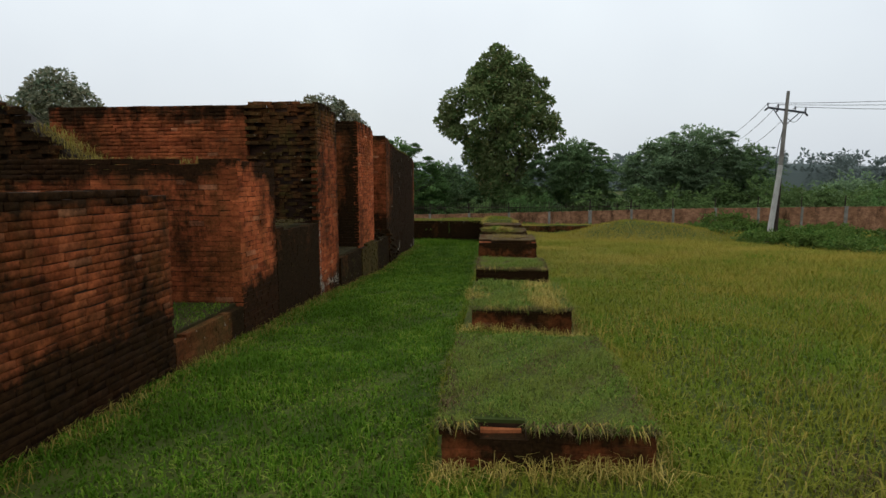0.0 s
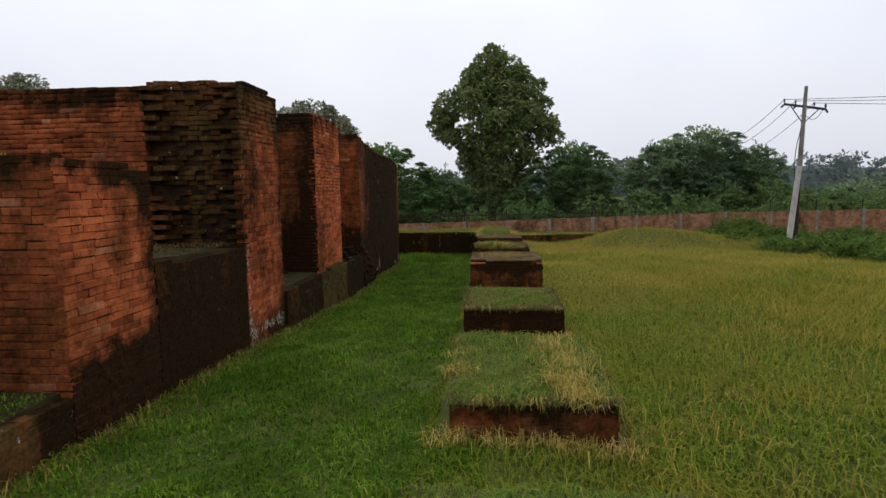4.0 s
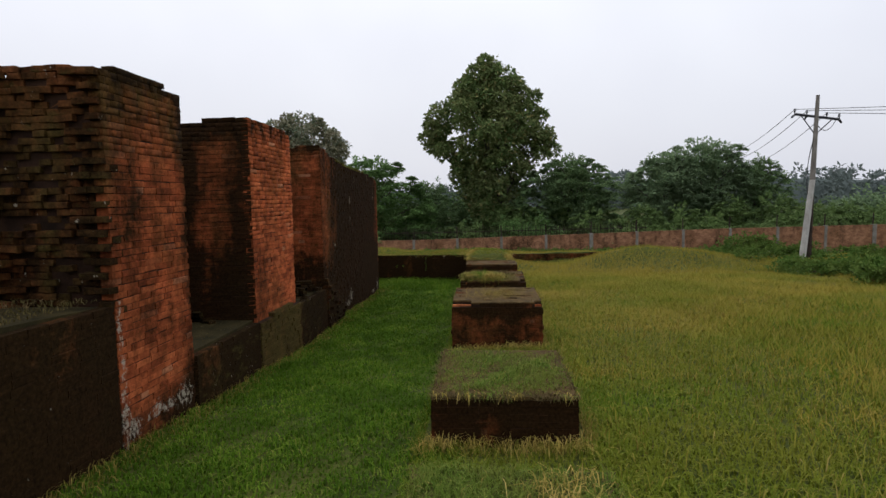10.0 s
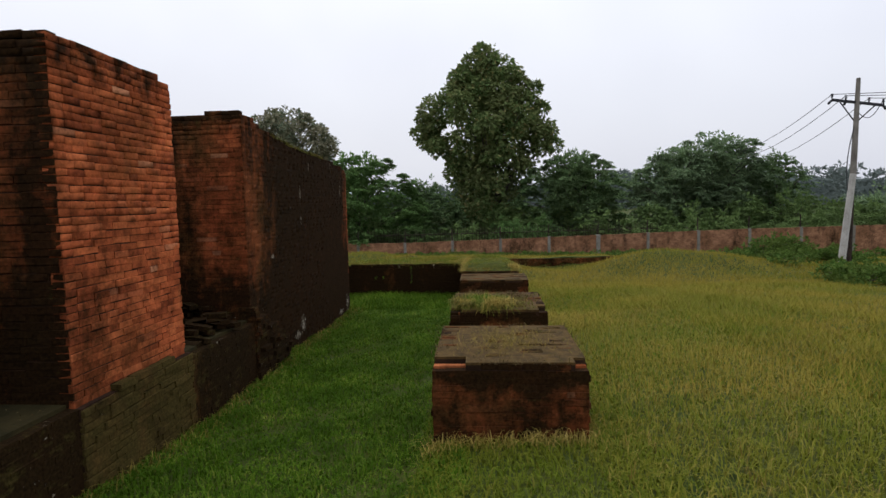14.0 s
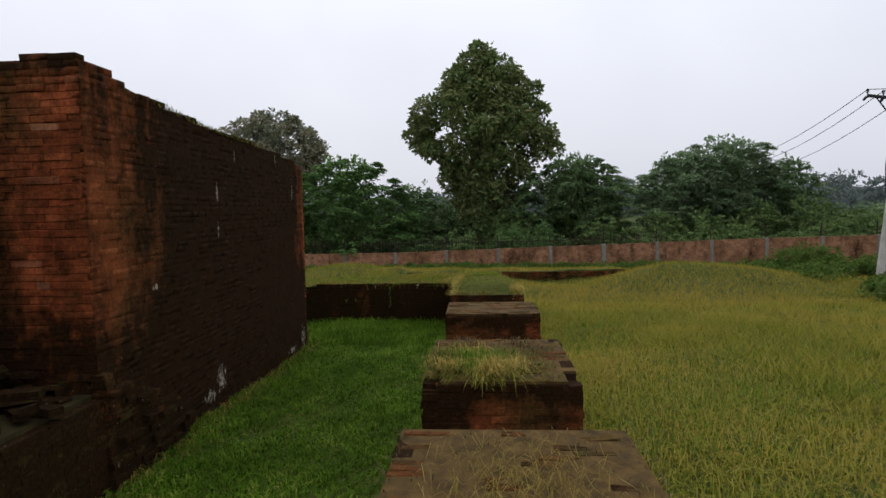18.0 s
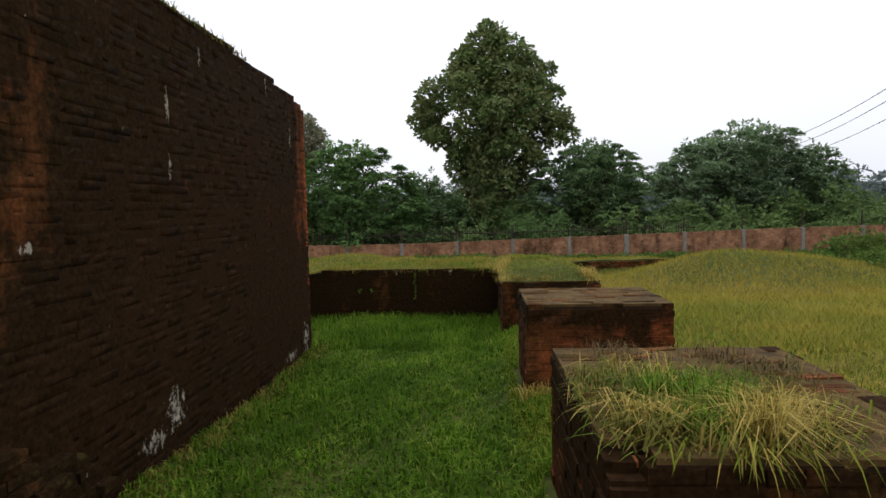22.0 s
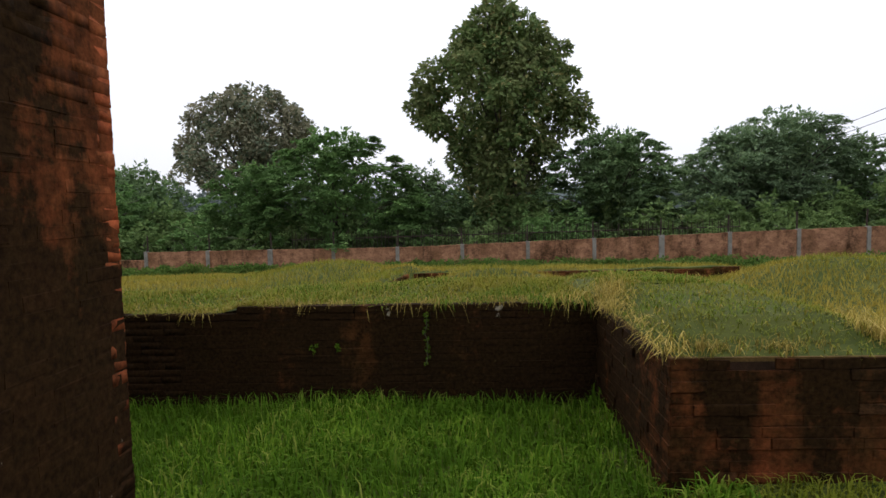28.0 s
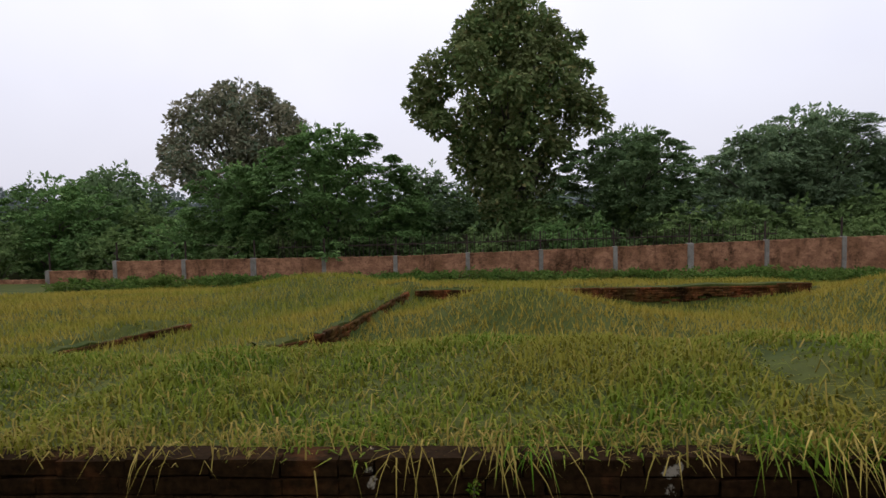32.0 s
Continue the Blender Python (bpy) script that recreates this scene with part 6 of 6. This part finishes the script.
for k in range(44):
    f = k / 44
    x = 13.5 + 10 * sc.random() + 2 * f
    y = 22 + 23 * sc.random()
    if x < 12.5 + (y - 22) * 0.12 + 0.5:
        continue
    scrub("tangled green scrub at the field edge", x, y, sc.uniform(0.8, 1.7), sc.uniform(0.35, 0.85), 1200 + 3 * k)
for k in range(48):
    x = -18 + 42 * (k + sc.random()) / 48
    scrub("low weeds at the foot of the boundary wall", x, 47.6 + sc.uniform(-0.9, 0.9), sc.uniform(0.9, 1.7), sc.uniform(0.26, 0.52), 1400 + 3 * k, 0.15)
scrub("dark bush beside the pole", 16.2, 39.4, 1.6, 1.4, 1501, 0.18, SCRUB_LEAF)
scrub("dark bush beside the pole", 17.4, 40.2, 1.4, 1.3, 1505, 0.18, SCRUB_LEAF)

# small creepers on the face of the end wall
for k, (x, z0, z1) in enumerate(((-0.50, 0.30, 0.74), (-1.5, 0.42, 0.47), (-1.3, 0.43, 0.46))):
    vine = thing("creeper", "thin green creeper clinging to the dark wall", "plant", (x, 24.885, z0), "creepers on the end wall")
    rv = np.random.default_rng(1600 + k)
    bm = bmesh.new()
    steps = max(3, int((z1 - z0) / 0.05))
    pts = [Vector((float(rv.normal(0, 0.012)), 0.0, (z1 - z0) * q / steps)) for q in range(steps + 1)]
    for p, q in zip(pts, pts[1:]):
        tube_bm(bm, p, q, 0.003, 0.003, 5)
    part("stem", bm, BARK, vine)
    leaf_cloud("foliage", [(x + p.x, 24.885, z0 + p.z, 0.012, 0.005, 0.02) for p in pts], 0.014, 9, LAWN, vine, 1650 + k, 0.1)

# ---- power pole ----


def sweep(bm, pts, r, sides=6):
    """One bent tube through the points."""
    rings = []
    for k, p in enumerate(pts):
        d = (pts[min(k + 1, len(pts) - 1)] - pts[max(k - 1, 0)]).to_track_quat("Z", "Y")
        rings.append([bm.verts.new(p + d @ Vector((r * math.cos(q * math.tau / sides), r * math.sin(q * math.tau / sides), 0))) for q in range(sides)])
    for u, v in zip(rings, rings[1:]):
        for q in range(sides):
            bm.faces.new((u[q], u[(q + 1) % sides], v[(q + 1) % sides], v[q]))
    bm.faces.new(rings[0][::-1])
    bm.faces.new(rings[-1])


pole = thing("power_pole", "leaning concrete power pole with a steel crossarm", "power pole", (18.47, 37.3, -0.95))
bm = bmesh.new()
tube_bm(bm, (0, 0, -0.3), (0.42, 0.0, 4.4), 0.17, 0.14, 10)
part("shaft", bm, POLE_MAT, pole, "pale limewashed lower shaft")
bm = bmesh.new()
tube_bm(bm, (0.42, 0.0, 4.4), (0.87, 0.6, 8.9), 0.135, 0.09, 10)
part("upper_shaft", bm, POLE_GREY, pole, "grey weathered upper shaft")
ARM = Vector((0.76, 0.45, 7.75))
bm = bmesh.new()
vs = box_bm(bm, -1.05, 1.05, -0.06, 0.06, -0.06, 0.06)
bm.transform(Matrix.Translation(ARM) @ pose(0, 0, 0, 0, 12, -20))
part("crossarm", bm, STEEL, pole, "dark steel crossarm")
bm = bmesh.new()
for s in (-0.75, 0.75):
    tube_bm(bm, ARM + Vector((s * 0.93, -s * 0.3, -0.2 * s)), ARM + Vector((-0.08, -0.06, -0.95)), 0.03, 0.03, 6)
part("brace", bm, STEEL, pole)
ends = []
for s in (-1.0, -0.45, 0.45, 1.0):
    p = ARM + Vector((s * 0.95, -s * 0.34, -0.21 * s + 0.06))
    bm = bmesh.new()
    tube_bm(bm, p, p + Vector((0, 0, 0.22)), 0.03, 0.03, 6)
    for q in range(3):
        tube_bm(bm, p + Vector((0, 0, 0.08 + 0.06 * q)), p + Vector((0, 0, 0.11 + 0.06 * q)), 0.07, 0.05, 8)
    part("insulator", bm, STEEL, pole)
    ends.append(p + Vector((0, 0, 0.2)))
for k, far in enumerate(((26, -6, 0.9), (26, -5, 0.5), (26, -4, 0.1), (5.5, 24, -1.0), (6.0, 24, -1.2), (6.5, 24, -1.5))):
    a = ends[k % 4] if k < 3 else ends[(k - 3) % 3]
    bpt = a + Vector(far)
    bm = bmesh.new()
    sweep(bm, [a.lerp(bpt, q / 8) - Vector((0, 0, 2.0 * q / 8 * (1 - q / 8))) for q in range(9)], 0.016)
    part("wire", bm, STEEL, pole, "sagging power line")
bm = bmesh.new()
sweep(bm, [Vector((0.74 - 0.45 * f - 0.28 * math.sin(f * 3.1), 0.3 - 0.3 * f, 7.2 - 4.2 * f)) for f in np.linspace(0, 1, 10)], 0.022)
part("down_cable", bm, STEEL, pole)
bm = bmesh.new()
loop_a = ends[3]
sweep(bm, [loop_a.lerp(Vector((0.80, 0.5, 7.35)), f) - Vector((0, 0, 0.55 * math.sin(f * math.pi))) for f in np.linspace(0, 1, 9)], 0.018)
part("jumper_loop", bm, STEEL, pole, "slack jumper cable")
for q in (-1.0, -0.45, 1.0):
    # strain insulators hanging at the arm's ends
    p = ARM + Vector((q * 0.97, -q * 0.35, -0.21 * q - 0.04))
    bm = bmesh.new()
    tube_bm(bm, p, p + Vector((0.12 * q, 0.05, -0.14)), 0.06, 0.05, 8)
    part("strain_insulator", bm, STEEL, pole)
stub = thing("wooden_stake", "short dark stub post leaning on the power pole", "post", (18.95, 37.5, -0.9))
bm = bmesh.new()
tube_bm(bm, (0, 0, -0.2), (0.1, 0.1, 3.6), 0.13, 0.11, 8)
part("shaft", bm, RUST, stub)

# ---- far wooded hills ----
rh = np.random.default_rng(77)
# no air between: the hills' haze sits in their leaf colour
hill = tagged(new("backdrop"), "far wooded hills with haze painted into their colour", "hills", kind="structure")
lobes = []
for k in range(150):
    x = -260 + 620 * (k + rh.uniform(0, 1)) / 150
    y = 250 + 30 * rh.uniform(-1, 1)
    top = 6.0 + 5.5 * math.sin(x * 0.011 + 0.4) ** 2 + rh.uniform(-2, 2)
    for q in range(3):
        lobes.append((x + rh.normal(0, 4), y, top * (1 - 0.36 * q) - 1, 6.5, 5, 3.6))
leaf_cloud("woods", lobes, 1.9, 150, LEAF_FAR_HAZE, hill, 78)
bm = bmesh.new()
ridge = []
for k in range(63):
    x = -260 + 10.0 * k
    zt = 5.2 + 5.0 * math.sin(x * 0.011 + 0.4) ** 2
    ridge.append([bm.verts.new(p) for p in ((x, 248, -3), (x, 252, zt * 0.6), (x, 256, zt), (x, 290, -3))])
for u, v in zip(ridge, ridge[1:]):
    for q in range(3):
        bm.faces.new((u[q], v[q], v[q + 1], u[q + 1]))
part("slope", bm, LEAF_FAR_HAZE, hill)

# ---- the bricks, last ----
for parent_ob, faces in jobs:
    lay(parent_ob, faces)
